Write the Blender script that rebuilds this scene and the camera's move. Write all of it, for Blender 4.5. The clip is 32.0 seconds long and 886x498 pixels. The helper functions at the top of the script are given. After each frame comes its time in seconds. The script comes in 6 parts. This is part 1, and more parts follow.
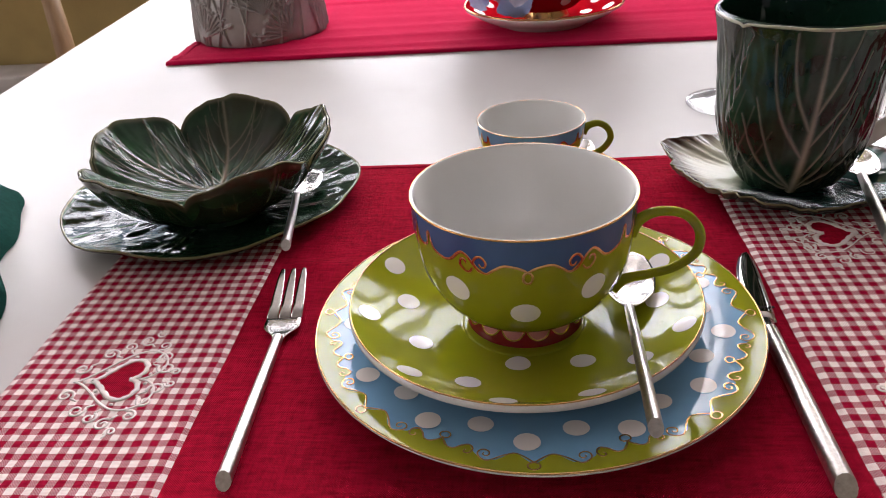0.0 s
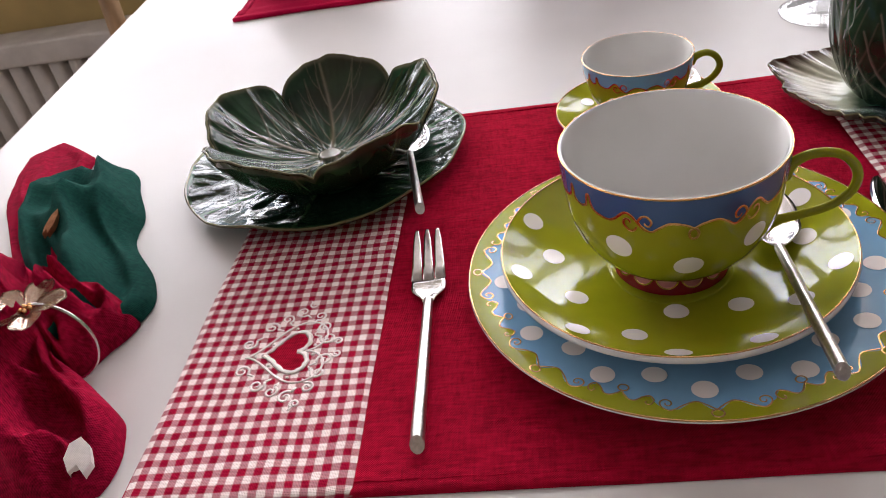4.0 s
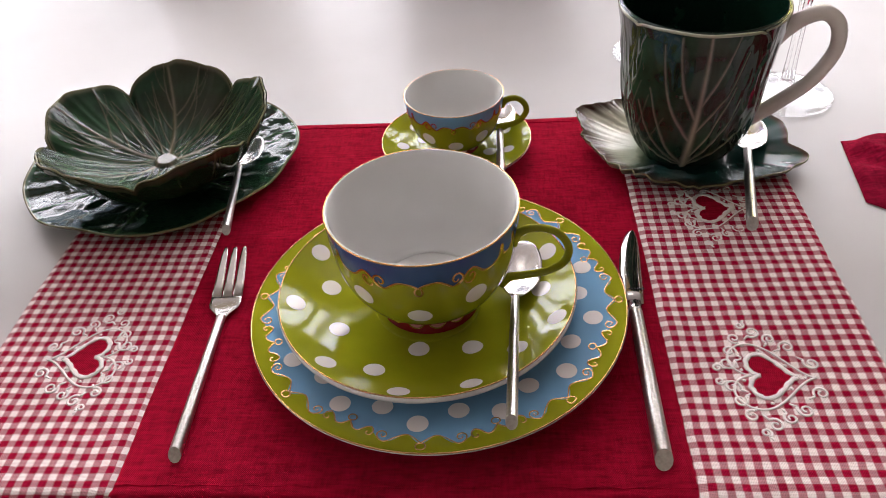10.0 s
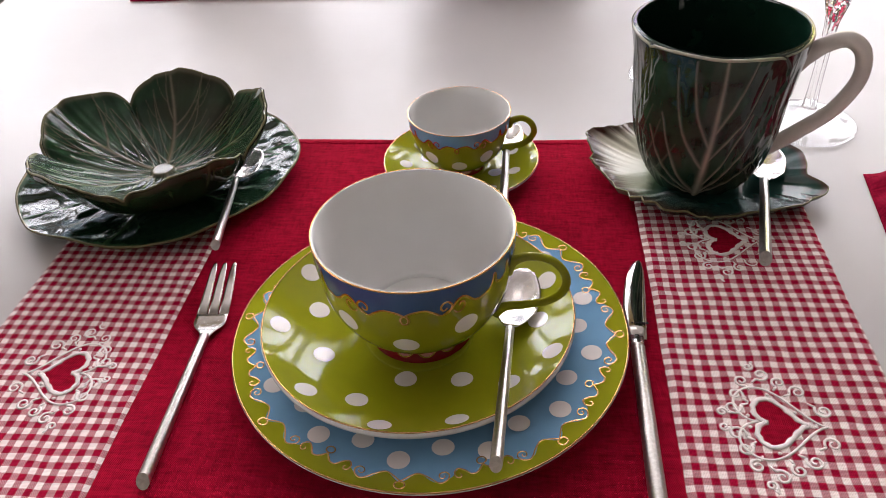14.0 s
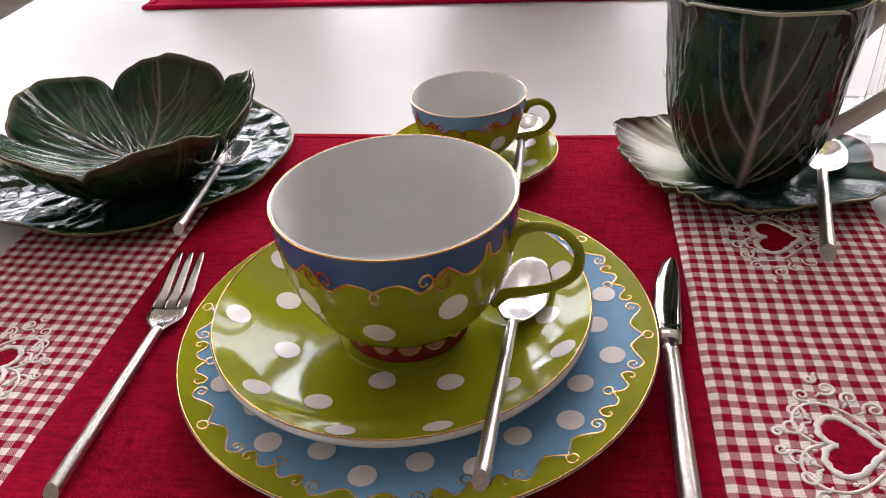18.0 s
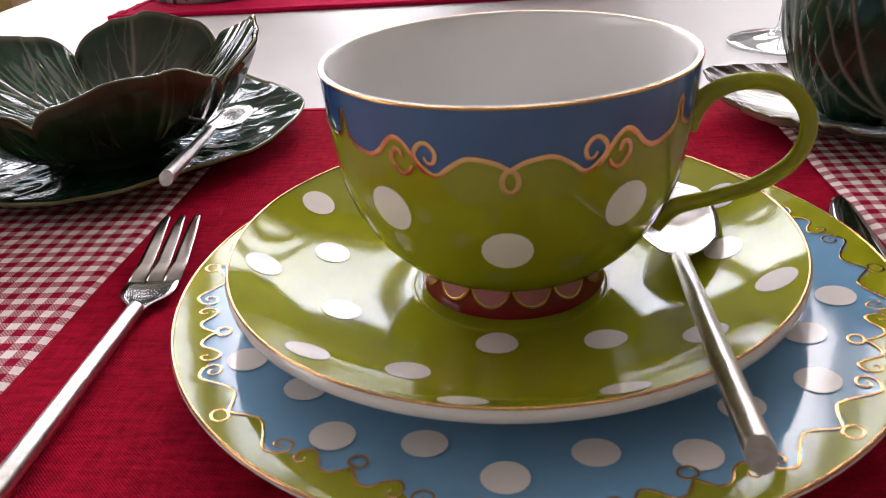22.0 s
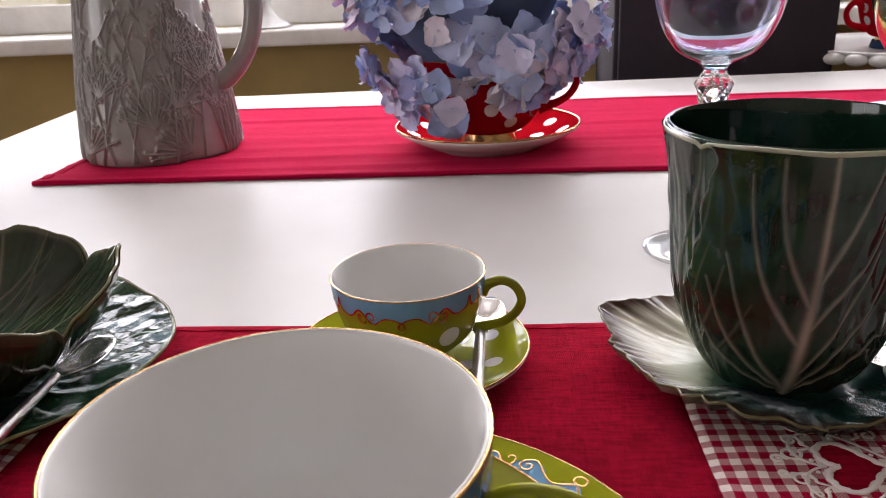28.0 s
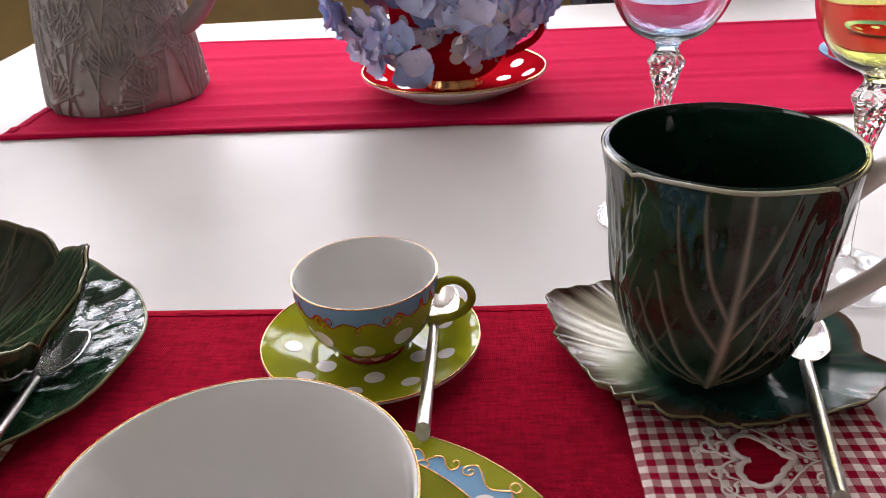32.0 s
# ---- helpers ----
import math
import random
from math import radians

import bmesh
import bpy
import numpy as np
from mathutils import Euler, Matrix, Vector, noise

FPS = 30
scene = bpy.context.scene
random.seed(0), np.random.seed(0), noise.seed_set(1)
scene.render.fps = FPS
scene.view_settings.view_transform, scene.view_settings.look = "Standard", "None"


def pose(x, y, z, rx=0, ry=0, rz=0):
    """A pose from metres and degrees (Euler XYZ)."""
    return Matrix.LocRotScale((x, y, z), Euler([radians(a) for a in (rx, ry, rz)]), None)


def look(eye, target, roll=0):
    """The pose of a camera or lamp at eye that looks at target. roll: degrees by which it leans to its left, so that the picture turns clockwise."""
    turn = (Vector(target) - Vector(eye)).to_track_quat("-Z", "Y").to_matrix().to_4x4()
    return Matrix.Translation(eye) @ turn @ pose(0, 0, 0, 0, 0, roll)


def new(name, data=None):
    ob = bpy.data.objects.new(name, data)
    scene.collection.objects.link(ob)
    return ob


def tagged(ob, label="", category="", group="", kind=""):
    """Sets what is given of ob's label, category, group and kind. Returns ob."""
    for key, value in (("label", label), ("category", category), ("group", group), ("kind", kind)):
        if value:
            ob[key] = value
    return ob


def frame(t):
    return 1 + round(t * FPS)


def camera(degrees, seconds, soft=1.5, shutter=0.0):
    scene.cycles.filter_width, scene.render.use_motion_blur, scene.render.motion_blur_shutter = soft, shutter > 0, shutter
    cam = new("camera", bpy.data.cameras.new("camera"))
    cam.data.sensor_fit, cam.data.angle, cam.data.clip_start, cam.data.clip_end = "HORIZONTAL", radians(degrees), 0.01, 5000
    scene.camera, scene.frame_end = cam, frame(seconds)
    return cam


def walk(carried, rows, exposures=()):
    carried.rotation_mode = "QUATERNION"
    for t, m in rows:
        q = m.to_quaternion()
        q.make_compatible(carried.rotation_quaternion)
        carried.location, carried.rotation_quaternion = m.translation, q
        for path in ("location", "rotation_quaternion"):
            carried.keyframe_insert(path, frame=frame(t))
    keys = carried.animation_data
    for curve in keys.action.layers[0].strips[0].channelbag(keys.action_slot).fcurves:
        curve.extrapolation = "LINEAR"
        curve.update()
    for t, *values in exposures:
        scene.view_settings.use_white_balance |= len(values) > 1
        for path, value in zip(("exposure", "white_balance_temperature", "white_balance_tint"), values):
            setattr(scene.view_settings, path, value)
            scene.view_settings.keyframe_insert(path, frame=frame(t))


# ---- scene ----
# the camera and its walk
cam = camera(59.51, 32.0, soft=0.8)
# a small lens focused on the near tableware
cam.data.dof.use_dof = True
cam.data.dof.focus_distance = 0.36
cam.data.dof.aperture_fstop = 36.0
PATH = [
    (0, (-0.0078, -0.3080, 0.2290), (-0.0452, 0.0382, 0.0322), -4.39),
    (0.5, (-0.0170, -0.3100, 0.2356), (-0.0597, 0.0296, 0.0286), -5.76),
    (1, (-0.0280, -0.3104, 0.2404), (-0.0768, 0.0237, 0.0259), -7.30),
    (1.5, (-0.0442, -0.3103, 0.2529), (-0.0977, 0.0183, 0.0312), -8.57),
    (2, (-0.0528, -0.3101, 0.2552), (-0.1102, 0.0157, 0.0303), -9.60),
    (2.5, (-0.0579, -0.3099, 0.2583), (-0.1189, 0.0130, 0.0302), -10.63),
    (4.5, (-0.0559, -0.3078, 0.2582), (-0.1142, 0.0126, 0.0260), -11.91),
    (5, (-0.0443, -0.3042, 0.2631), (-0.1011, 0.0122, 0.0250), -12.27),
    (5.5, (-0.0334, -0.2969, 0.2713), (-0.0883, 0.0138, 0.0255), -12.71),
    (6, (-0.0196, -0.2927, 0.2780), (-0.0725, 0.0124, 0.0247), -12.73),
    (6.5, (-0.0066, -0.2888, 0.2844), (-0.0577, 0.0103, 0.0237), -12.59),
    (7, (-0.0003, -0.2883, 0.2911), (-0.0462, 0.0078, 0.0261), -11.37),
    (7.5, (0.0092, -0.2853, 0.2981), (-0.0340, 0.0070, 0.0284), -10.44),
    (8, (0.0214, -0.2814, 0.3041), (-0.0196, 0.0103, 0.0335), -9.21),
    (8.5, (0.0294, -0.2874, 0.3094), (-0.0078, 0.0064, 0.0405), -7.72),
    (9, (0.0345, -0.2985, 0.3166), (0.0007, -0.0007, 0.0516), -6.36),
    (9.5, (0.0369, -0.3087, 0.3176), (0.0050, -0.0064, 0.0577), -5.37),
    (10, (0.0357, -0.3148, 0.3150), (0.0059, -0.0079, 0.0601), -4.53),
    (10.5, (0.0389, -0.3164, 0.3212), (0.0104, -0.0057, 0.0708), -3.95),
    (11, (0.0424, -0.3154, 0.3175), (0.0128, -0.0027, 0.0699), -3.63),
    (11.5, (0.0420, -0.3117, 0.3159), (0.0110, 0.0021, 0.0697), -3.33),
    (12, (0.0448, -0.3085, 0.3110), (0.0106, 0.0055, 0.0655), -3.32),
    (12.5, (0.0507, -0.3051, 0.3103), (0.0140, 0.0086, 0.0649), -3.36),
    (13, (0.0518, -0.3026, 0.3098), (0.0119, 0.0100, 0.0635), -3.64),
    (13.5, (0.0502, -0.2981, 0.3081), (0.0099, 0.0137, 0.0609), -3.55),
    (14, (0.0475, -0.2955, 0.3055), (0.0078, 0.0158, 0.0574), -3.54),
    (14.5, (0.0481, -0.2918, 0.3065), (0.0092, 0.0188, 0.0574), -3.68),
    (16.5, (0.0477, -0.2815, 0.2843), (0.0075, 0.0330, 0.0404), -3.96),
    (17, (0.0499, -0.2759, 0.2652), (0.0046, 0.0416, 0.0262), -4.06),
    (17.5, (0.0562, -0.2658, 0.2476), (0.0039, 0.0558, 0.0156), -4.18),
    (18, (0.0619, -0.2609, 0.2352), (0.0021, 0.0655, 0.0118), -4.24),
    (18.5, (0.0693, -0.2652, 0.2256), (0.0034, 0.0643, 0.0086), -4.32),
    (19, (0.0620, -0.2554, 0.2155), (-0.0044, 0.0772, 0.0035), -4.38),
    (19.5, (0.0436, -0.2443, 0.1978), (-0.0189, 0.0906, -0.0118), -4.21),
    (20, (0.0278, -0.2354, 0.1822), (-0.0277, 0.1024, -0.0247), -3.90),
    (20.5, (0.0147, -0.2306, 0.1657), (-0.0349, 0.1108, -0.0367), -3.61),
    (21, (0.0080, -0.2211, 0.1540), (-0.0378, 0.1235, -0.0440), -3.64),
    (21.5, (0.0029, -0.2121, 0.1433), (-0.0395, 0.1362, -0.0489), -3.75),
    (22, (-0.0008, -0.2055, 0.1346), (-0.0419, 0.1456, -0.0524), -4.11),
    (22.5, (-0.0035, -0.2029, 0.1287), (-0.0408, 0.1522, -0.0516), -4.12),
    (23, (-0.0016, -0.2091, 0.1242), (-0.0366, 0.1500, -0.0485), -4.10),
    (23.5, (0.0033, -0.2175, 0.1264), (-0.0295, 0.1452, -0.0389), -4.04),
    (24, (0.0059, -0.2217, 0.1267), (-0.0255, 0.1443, -0.0314), -4.02),
    (24.5, (0.0074, -0.2213, 0.1271), (-0.0235, 0.1476, -0.0243), -3.99),
    (25, (0.0066, -0.2215, 0.1233), (-0.0241, 0.1495, -0.0231), -3.91),
    (25.5, (0.0107, -0.2242, 0.1257), (-0.0197, 0.1482, -0.0170), -3.63),
    (26, (0.0264, -0.2155, 0.1375), (-0.0047, 0.1582, -0.0015), -3.34),
    (26.5, (0.0424, -0.2043, 0.1531), (0.0095, 0.1713, 0.0195), -3.04),
    (28.5, (0.0492, -0.1166, 0.1839), (0.0185, 0.2551, 0.0394), -2.41),
    (29, (0.0359, -0.0820, 0.1771), (0.0148, 0.2877, 0.0259), -1.85),
    (29.5, (0.0230, -0.0588, 0.1764), (0.0077, 0.3074, 0.0163), -1.73),
    (30, (0.0194, -0.0519, 0.1767), (0.0087, 0.3106, 0.0080), -1.65),
    (30.5, (0.0248, -0.0602, 0.1885), (0.0158, 0.2985, 0.0117), -1.84),
    (31, (0.0359, -0.0793, 0.2092), (0.0243, 0.2756, 0.0250), -2.37),
    (31.5, (0.0515, -0.1104, 0.2237), (0.0358, 0.2423, 0.0357), -2.71),
    (32, (0.0649, -0.1443, 0.2335), (0.0405, 0.2076, 0.0449), -3.08),
]
walk(cam, [(t, look(eye, target, roll)) for t, eye, target, roll in PATH], [(0, 0.0), (19, 0.0), (22, 0.12), (26, 0.12), (29, 0.0), (32, 0.0)])

# ---- world and light ----
WINDOW_POWER = 1.72
OVERHEAD_FILL_POWER = 1.3
SIDE_FILL_POWER = 17.0
world = bpy.data.worlds.new("sky")
scene.world = world
world.use_nodes = True
wn = world.node_tree.nodes
sky = wn.new("ShaderNodeTexSky")
sky.sky_type, sky.sun_disc = "NISHITA", False
sky.sun_elevation, sky.sun_rotation = radians(38), radians(20)
world.node_tree.links.new(sky.outputs[0], wn["Background"].inputs[0])
wn["Background"].inputs[1].default_value = 0.12


def area(name, m, w, h, power, colour):
    d = bpy.data.lights.new(name, "AREA")
    d.shape, d.size, d.size_y, d.energy, d.color = "RECTANGLE", w, h, power, colour
    o = new(name, d)
    o.matrix_world = m
    return o


# daylight between the trees, in the opening of the back window: (x, z, width, height, power)
# the two at x 0.90 and 1.32 are added to brighten the table's right
for x, z, w, h, p in ((-1.60, 0.78, 0.38, 1.1, 6.0), (-1.16, 0.94, 0.40, 0.80, 5.5), (-0.74, 0.72, 0.34, 1.2, 6.8), (-0.35, 0.86, 0.32, 0.95, 5.4), (0.04, 0.76, 0.38, 1.15, 6.4), (0.47, 0.84, 0.34, 0.95, 5.2), (0.90, 0.80, 0.36, 1.05, 4.4), (1.32, 0.86, 0.34, 0.95, 4.2)):
    area("window_light", pose(x, 1.68, z, 90, 0, 180), w, h, p * WINDOW_POWER, (0.985, 0.94, 1.0))
# added soft fill from above the table; no ceiling lamp is in view
area("ceiling_lamp_light", pose(0.10, 0.72, 1.58, 0, 0, 0), 0.55, 0.55, OVERHEAD_FILL_POWER, (1.0, 0.92, 0.92))
# added daylight through an assumed, unseen west window, to lift the left front
area("window_light", pose(-2.56, -0.55, 0.55, 0, -90, 0), 1.2, 1.3, SIDE_FILL_POWER, (1.0, 0.92, 0.94))


# ---- materials ----
def mat_base(name, colour, rough, metal=0.0):
    m = bpy.data.materials.new(name)
    m.use_nodes = True
    b = m.node_tree.nodes["Principled BSDF"]
    b.inputs["Base Color"].default_value = (*colour, 1)
    b.inputs["Roughness"].default_value = rough
    b.inputs["Metallic"].default_value = metal
    return m, m.node_tree.nodes, m.node_tree.links, b


def tex(n, l, kind, scale, detail=3.0, coords=None):
    t = n.new(kind)
    t.inputs["Scale"].default_value = scale
    if "Detail" in t.inputs:
        t.inputs["Detail"].default_value = detail
    c = coords or n.new("ShaderNodeTexCoord").outputs["Object"]
    l.new(c, t.inputs["Vector"])
    return t


def mixc(n, l, fac, a, b):
    x = n.new("ShaderNodeMix")
    x.data_type = "RGBA"
    for sock, v in ((x.inputs[0], fac), (x.inputs[6], a), (x.inputs[7], b)):
        if isinstance(v, (tuple, float, int)):
            sock.default_value = (*v, 1) if isinstance(v, tuple) else v
        else:
            l.new(v, sock)
    return x.outputs[2]


def calc(n, l, op, a, b=0.0, c=None):
    x = n.new("ShaderNodeMath")
    x.operation = op
    for i, v in enumerate((a, b, c)):
        if v is None:
            continue
        if isinstance(v, (int, float)):
            x.inputs[i].default_value = v
        else:
            l.new(v, x.inputs[i])
    return x.outputs[0]


def ramp(n, l, fac, stops):
    r = n.new("ShaderNodeValToRGB")
    e = r.color_ramp.elements
    while len(e) < len(stops):
        e.new(0.5)
    for el, (p, c) in zip(e, stops):
        el.position, el.color = p, (*c, 1)
    l.new(fac, r.inputs[0])
    return r.outputs[0]


def bump(n, l, b, height, strength, dist):
    x = n.new("ShaderNodeBump")
    x.inputs["Strength"].default_value, x.inputs["Distance"].default_value = strength, dist
    l.new(height, x.inputs["Height"])
    l.new(x.outputs[0], b.inputs["Normal"])
    return x


def glaze(name, colour, rough=0.07, vary=0.12, wave=0.15, coat=0.0, spec=0.5):
    """Glazed porcelain: a thin uneven skin over one colour."""
    m, n, l, b = mat_base(name, colour, rough)
    t = tex(n, l, "ShaderNodeTexNoise", 70.0, 4)
    dark = tuple(v * (1 - vary) for v in colour)
    l.new(mixc(n, l, t.outputs[0], dark, tuple(min(1, v * (1 + vary)) for v in colour)), b.inputs["Base Color"])
    w = tex(n, l, "ShaderNodeTexNoise", 160.0, 2)
    l.new(calc(n, l, "MULTIPLY_ADD", w.outputs[0], 0.06, rough - 0.02), b.inputs["Roughness"])
    bump(n, l, b, w.outputs[0], wave, 0.0004)
    b.inputs["Coat Weight"].default_value = coat
    b.inputs["Specular IOR Level"].default_value = spec
    return m


def cloth(name, colour, pitch=0.0008, rough=0.95, vary=1.0, relief=0.6, fuzz=0.0):
    """Woven cloth: fine crossing threads, slubs along the weft, a little broad unevenness."""
    m, n, l, b = mat_base(name, colour, rough)
    co = n.new("ShaderNodeTexCoord").outputs["Object"]
    sx = n.new("ShaderNodeSeparateXYZ")
    l.new(co, sx.inputs[0])
    f = 2 * math.pi / pitch
    wx = calc(n, l, "SINE", calc(n, l, "MULTIPLY", sx.outputs[0], f))
    wy = calc(n, l, "SINE", calc(n, l, "MULTIPLY", sx.outputs[1], f * 1.13))
    weave = calc(n, l, "MULTIPLY", wx, wy)
    mp = n.new("ShaderNodeMapping")
    mp.inputs["Scale"].default_value = (110, 640, 300)
    l.new(co, mp.inputs[0])
    slub = tex(n, l, "ShaderNodeTexNoise", 1.0, 4, mp.outputs[0])
    mp2 = n.new("ShaderNodeMapping")
    mp2.inputs["Scale"].default_value = (700, 130, 300)
    l.new(co, mp2.inputs[0])
    warp = tex(n, l, "ShaderNodeTexNoise", 1.0, 3, mp2.outputs[0])
    broad = tex(n, l, "ShaderNodeTexNoise", 18.0, 3, co)
    threads = calc(n, l, "ADD", calc(n, l, "MULTIPLY", slub.outputs[0], 0.62), calc(n, l, "MULTIPLY", warp.outputs[0], 0.38))
    shade = calc(n, l, "ADD", calc(n, l, "MULTIPLY", weave, 0.10), calc(n, l, "ADD", threads, calc(n, l, "MULTIPLY", calc(n, l, "SUBTRACT", broad.outputs[0], 0.5), 0.22)))
    lo, hi = 1 - 0.36 * vary, 1 + 0.36 * vary
    l.new(ramp(n, l, shade, [(0.28, tuple(v * lo for v in colour)), (0.72, tuple(min(1, v * hi) for v in colour))]), b.inputs["Base Color"])
    bump(n, l, b, calc(n, l, "ADD", calc(n, l, "MULTIPLY", weave, 0.35), calc(n, l, "MULTIPLY", threads, 1.5)), relief, 0.0004)
    b.inputs["Sheen Weight"].default_value = fuzz
    b.inputs["Sheen Roughness"].default_value = 0.35
    b.inputs["Sheen Tint"].default_value = (1.0, 0.08, 0.20, 1)
    b.inputs["Specular IOR Level"].default_value = 0.04
    return m


def gingham(name, pitch=0.0077):
    m, n, l, b = mat_base(name, (0.5, 0.3, 0.3), 0.95)
    co = n.new("ShaderNodeTexCoord").outputs["Object"]
    wob = tex(n, l, "ShaderNodeTexNoise", 60.0, 2, co)
    sx = n.new("ShaderNodeSeparateXYZ")
    l.new(co, sx.inputs[0])
    wv = calc(n, l, "MULTIPLY", calc(n, l, "SUBTRACT", wob.outputs[0], 0.5), 0.0022)
    x, y = calc(n, l, "ADD", sx.outputs[0], wv), calc(n, l, "ADD", sx.outputs[1], wv)
    sa = calc(n, l, "LESS_THAN", calc(n, l, "FRACT", calc(n, l, "DIVIDE", x, pitch)), 0.5)
    sb = calc(n, l, "LESS_THAN", calc(n, l, "FRACT", calc(n, l, "DIVIDE", y, pitch)), 0.5)
    weft = calc(n, l, "SINE", calc(n, l, "MULTIPLY", x, 2 * math.pi / 0.00118))
    warp = calc(n, l, "SINE", calc(n, l, "MULTIPLY", y, 2 * math.pi / 0.00112))
    grain = calc(n, l, "MULTIPLY", weft, warp)
    # which of the two threads lies on top, softly
    over = calc(n, l, "MULTIPLY_ADD", grain, 0.27, 0.29)
    both = calc(n, l, "MULTIPLY", sa, sb)
    one = calc(n, l, "SUBTRACT", calc(n, l, "ADD", sa, sb), calc(n, l, "MULTIPLY", both, 2.0))
    pick = calc(n, l, "ADD", both, calc(n, l, "MULTIPLY", one, over))
    fine = tex(n, l, "ShaderNodeTexNoise", 500.0, 3, co)
    whites = ramp(n, l, fine.outputs[0], [(0.3, (0.86, 0.74, 0.71)), (0.7, (0.94, 0.87, 0.84))])
    reds = ramp(n, l, fine.outputs[0], [(0.3, (0.26, 0.003, 0.022)), (0.7, (0.42, 0.008, 0.045))])
    l.new(mixc(n, l, pick, reds, whites), b.inputs["Base Color"])
    th = calc(n, l, "ADD", calc(n, l, "SINE", calc(n, l, "MULTIPLY", x, 9000.0)), calc(n, l, "SINE", calc(n, l, "MULTIPLY", y, 9000.0)))
    bump(n, l, b, calc(n, l, "ADD", th, calc(n, l, "MULTIPLY", fine.outputs[0], 3.0)), 0.25, 0.0003)
    b.inputs["Specular IOR Level"].default_value = 0.04
    return m


def steel(name, rough, grain=600.0):
    m, n, l, b = mat_base(name, (0.62, 0.60, 0.57), rough, 1.0)
    t = tex(n, l, "ShaderNodeTexNoise", grain, 3)
    l.new(calc(n, l, "MULTIPLY_ADD", t.outputs[0], 0.14, rough - 0.06), b.inputs["Roughness"])
    l.new(ramp(n, l, t.outputs[0], [(0.3, (0.52, 0.50, 0.47)), (0.7, (0.68, 0.66, 0.63))]), b.inputs["Base Color"])
    bump(n, l, b, t.outputs[0], 0.08, 0.0002)
    return m


def cabbage(name, deep, mid, vein, blotch, rough=0.06, lumps=0.45, spec=0.5):
    """Dark majolica glaze: pooled green, brown blotches, pale veins where the relief stands up."""
    m, n, l, b = mat_base(name, deep, rough)
    co = n.new("ShaderNodeTexCoord").outputs["Object"]
    a = tex(n, l, "ShaderNodeTexNoise", 38.0, 4, co)
    c = tex(n, l, "ShaderNodeTexNoise", 15.0, 2, co)
    base = ramp(n, l, a.outputs[0], [(0.35, deep), (0.66, mid)])
    spots = ramp(n, l, c.outputs[0], [(0.50, (0, 0, 0)), (0.68, (1, 1, 1))])
    base = mixc(n, l, calc(n, l, "MULTIPLY", spots, 0.7), base, blotch)
    at = n.new("ShaderNodeAttribute")
    at.attribute_name = "vein"
    v = calc(n, l, "MULTIPLY", at.outputs["Fac"], calc(n, l, "ADD", 0.45, calc(n, l, "MULTIPLY", a.outputs[0], 0.7)))
    l.new(mixc(n, l, v, base, vein), b.inputs["Base Color"])
    r = tex(n, l, "ShaderNodeTexNoise", 110.0, 3, co)
    bump(n, l, b, r.outputs[0], lumps, 0.0012)
    b.inputs["Specular IOR Level"].default_value = spec
    return m


def glass(name, stops=None, rough=0.0):
    m, n, l, b = mat_base(name, (1, 1, 1), rough)
    b.inputs["Transmission Weight"].default_value = 1.0
    b.inputs["IOR"].default_value = 1.47
    if stops:
        s = n.new("ShaderNodeSeparateXYZ")
        l.new(n.new("ShaderNodeTexCoord").outputs["Object"], s.inputs[0])
        l.new(ramp(n, l, calc(n, l, "MULTIPLY", s.outputs[2], 4.0), stops), b.inputs["Base Color"])
    return m


def crystal(name):
    """Clear cut glass: what lies behind shows through, with bright edges."""
    m, n, l, b = mat_base(name, (1, 1, 1), 0.02)
    tr, gl, mx, fr = n.new("ShaderNodeBsdfTransparent"), n.new("ShaderNodeBsdfGlossy"), n.new("ShaderNodeMixShader"), n.new("ShaderNodeLayerWeight")
    tr.inputs[0].default_value = (0.97, 0.975, 0.98, 1)
    gl.inputs["Roughness"].default_value = 0.03
    fr.inputs[0].default_value = 0.5
    l.new(calc(n, l, "MULTIPLY_ADD", calc(n, l, "POWER", fr.outputs["Facing"], 3.6), 0.95, 0.05), mx.inputs[0])
    l.new(tr.outputs[0], mx.inputs[1])
    l.new(gl.outputs[0], mx.inputs[2])
    l.new(mx.outputs[0], n["Material Output"].inputs[0])
    return m


PORCELAIN = glaze("white_porcelain", (0.69, 0.69, 0.67), 0.08, 0.03, 0.05)
LIME = glaze("lime_glaze", (0.275, 0.290, 0.011), 0.06, 0.10, 0.06, spec=0.38)
BLUE = glaze("sky_blue_glaze", (0.17, 0.36, 0.55), 0.08, 0.08, 0.06)
DEEP_BLUE = glaze("cornflower_glaze", (0.038, 0.095, 0.23), 0.08, 0.08, 0.06)
DOT = glaze("white_dot_glaze", (0.80, 0.76, 0.72), 0.10, 0.03, 0.04)
RED_GLAZE = glaze("red_glaze", (0.42, 0.005, 0.013), 0.20, 0.10, 0.06, spec=0.0)
CRIMSON = glaze("crimson_glaze", (0.22, 0.004, 0.014), 0.08, 0.10, 0.06)
PINK = glaze("pink_glaze", (0.55, 0.20, 0.25), 0.10, 0.08, 0.05)
GOLD = mat_base("gold_line", (0.62, 0.36, 0.15), 0.18, 1.0)[0]
STEEL = steel("satin_steel", 0.30)
POLISHED = steel("polished_steel", 0.20, 250.0)
RED_CLOTH = cloth("red_linen", (0.34, 0.004, 0.024), 0.0010, vary=1.25, relief=0.9)
RUNNER_CLOTH = cloth("runner_cotton", (0.44, 0.005, 0.048), 0.0007, vary=0.45, relief=0.35, fuzz=0.35)
NAPKIN_RED = cloth("crimson_napkin_linen", (0.27, 0.004, 0.028), 0.0013, vary=1.5, relief=1.0)
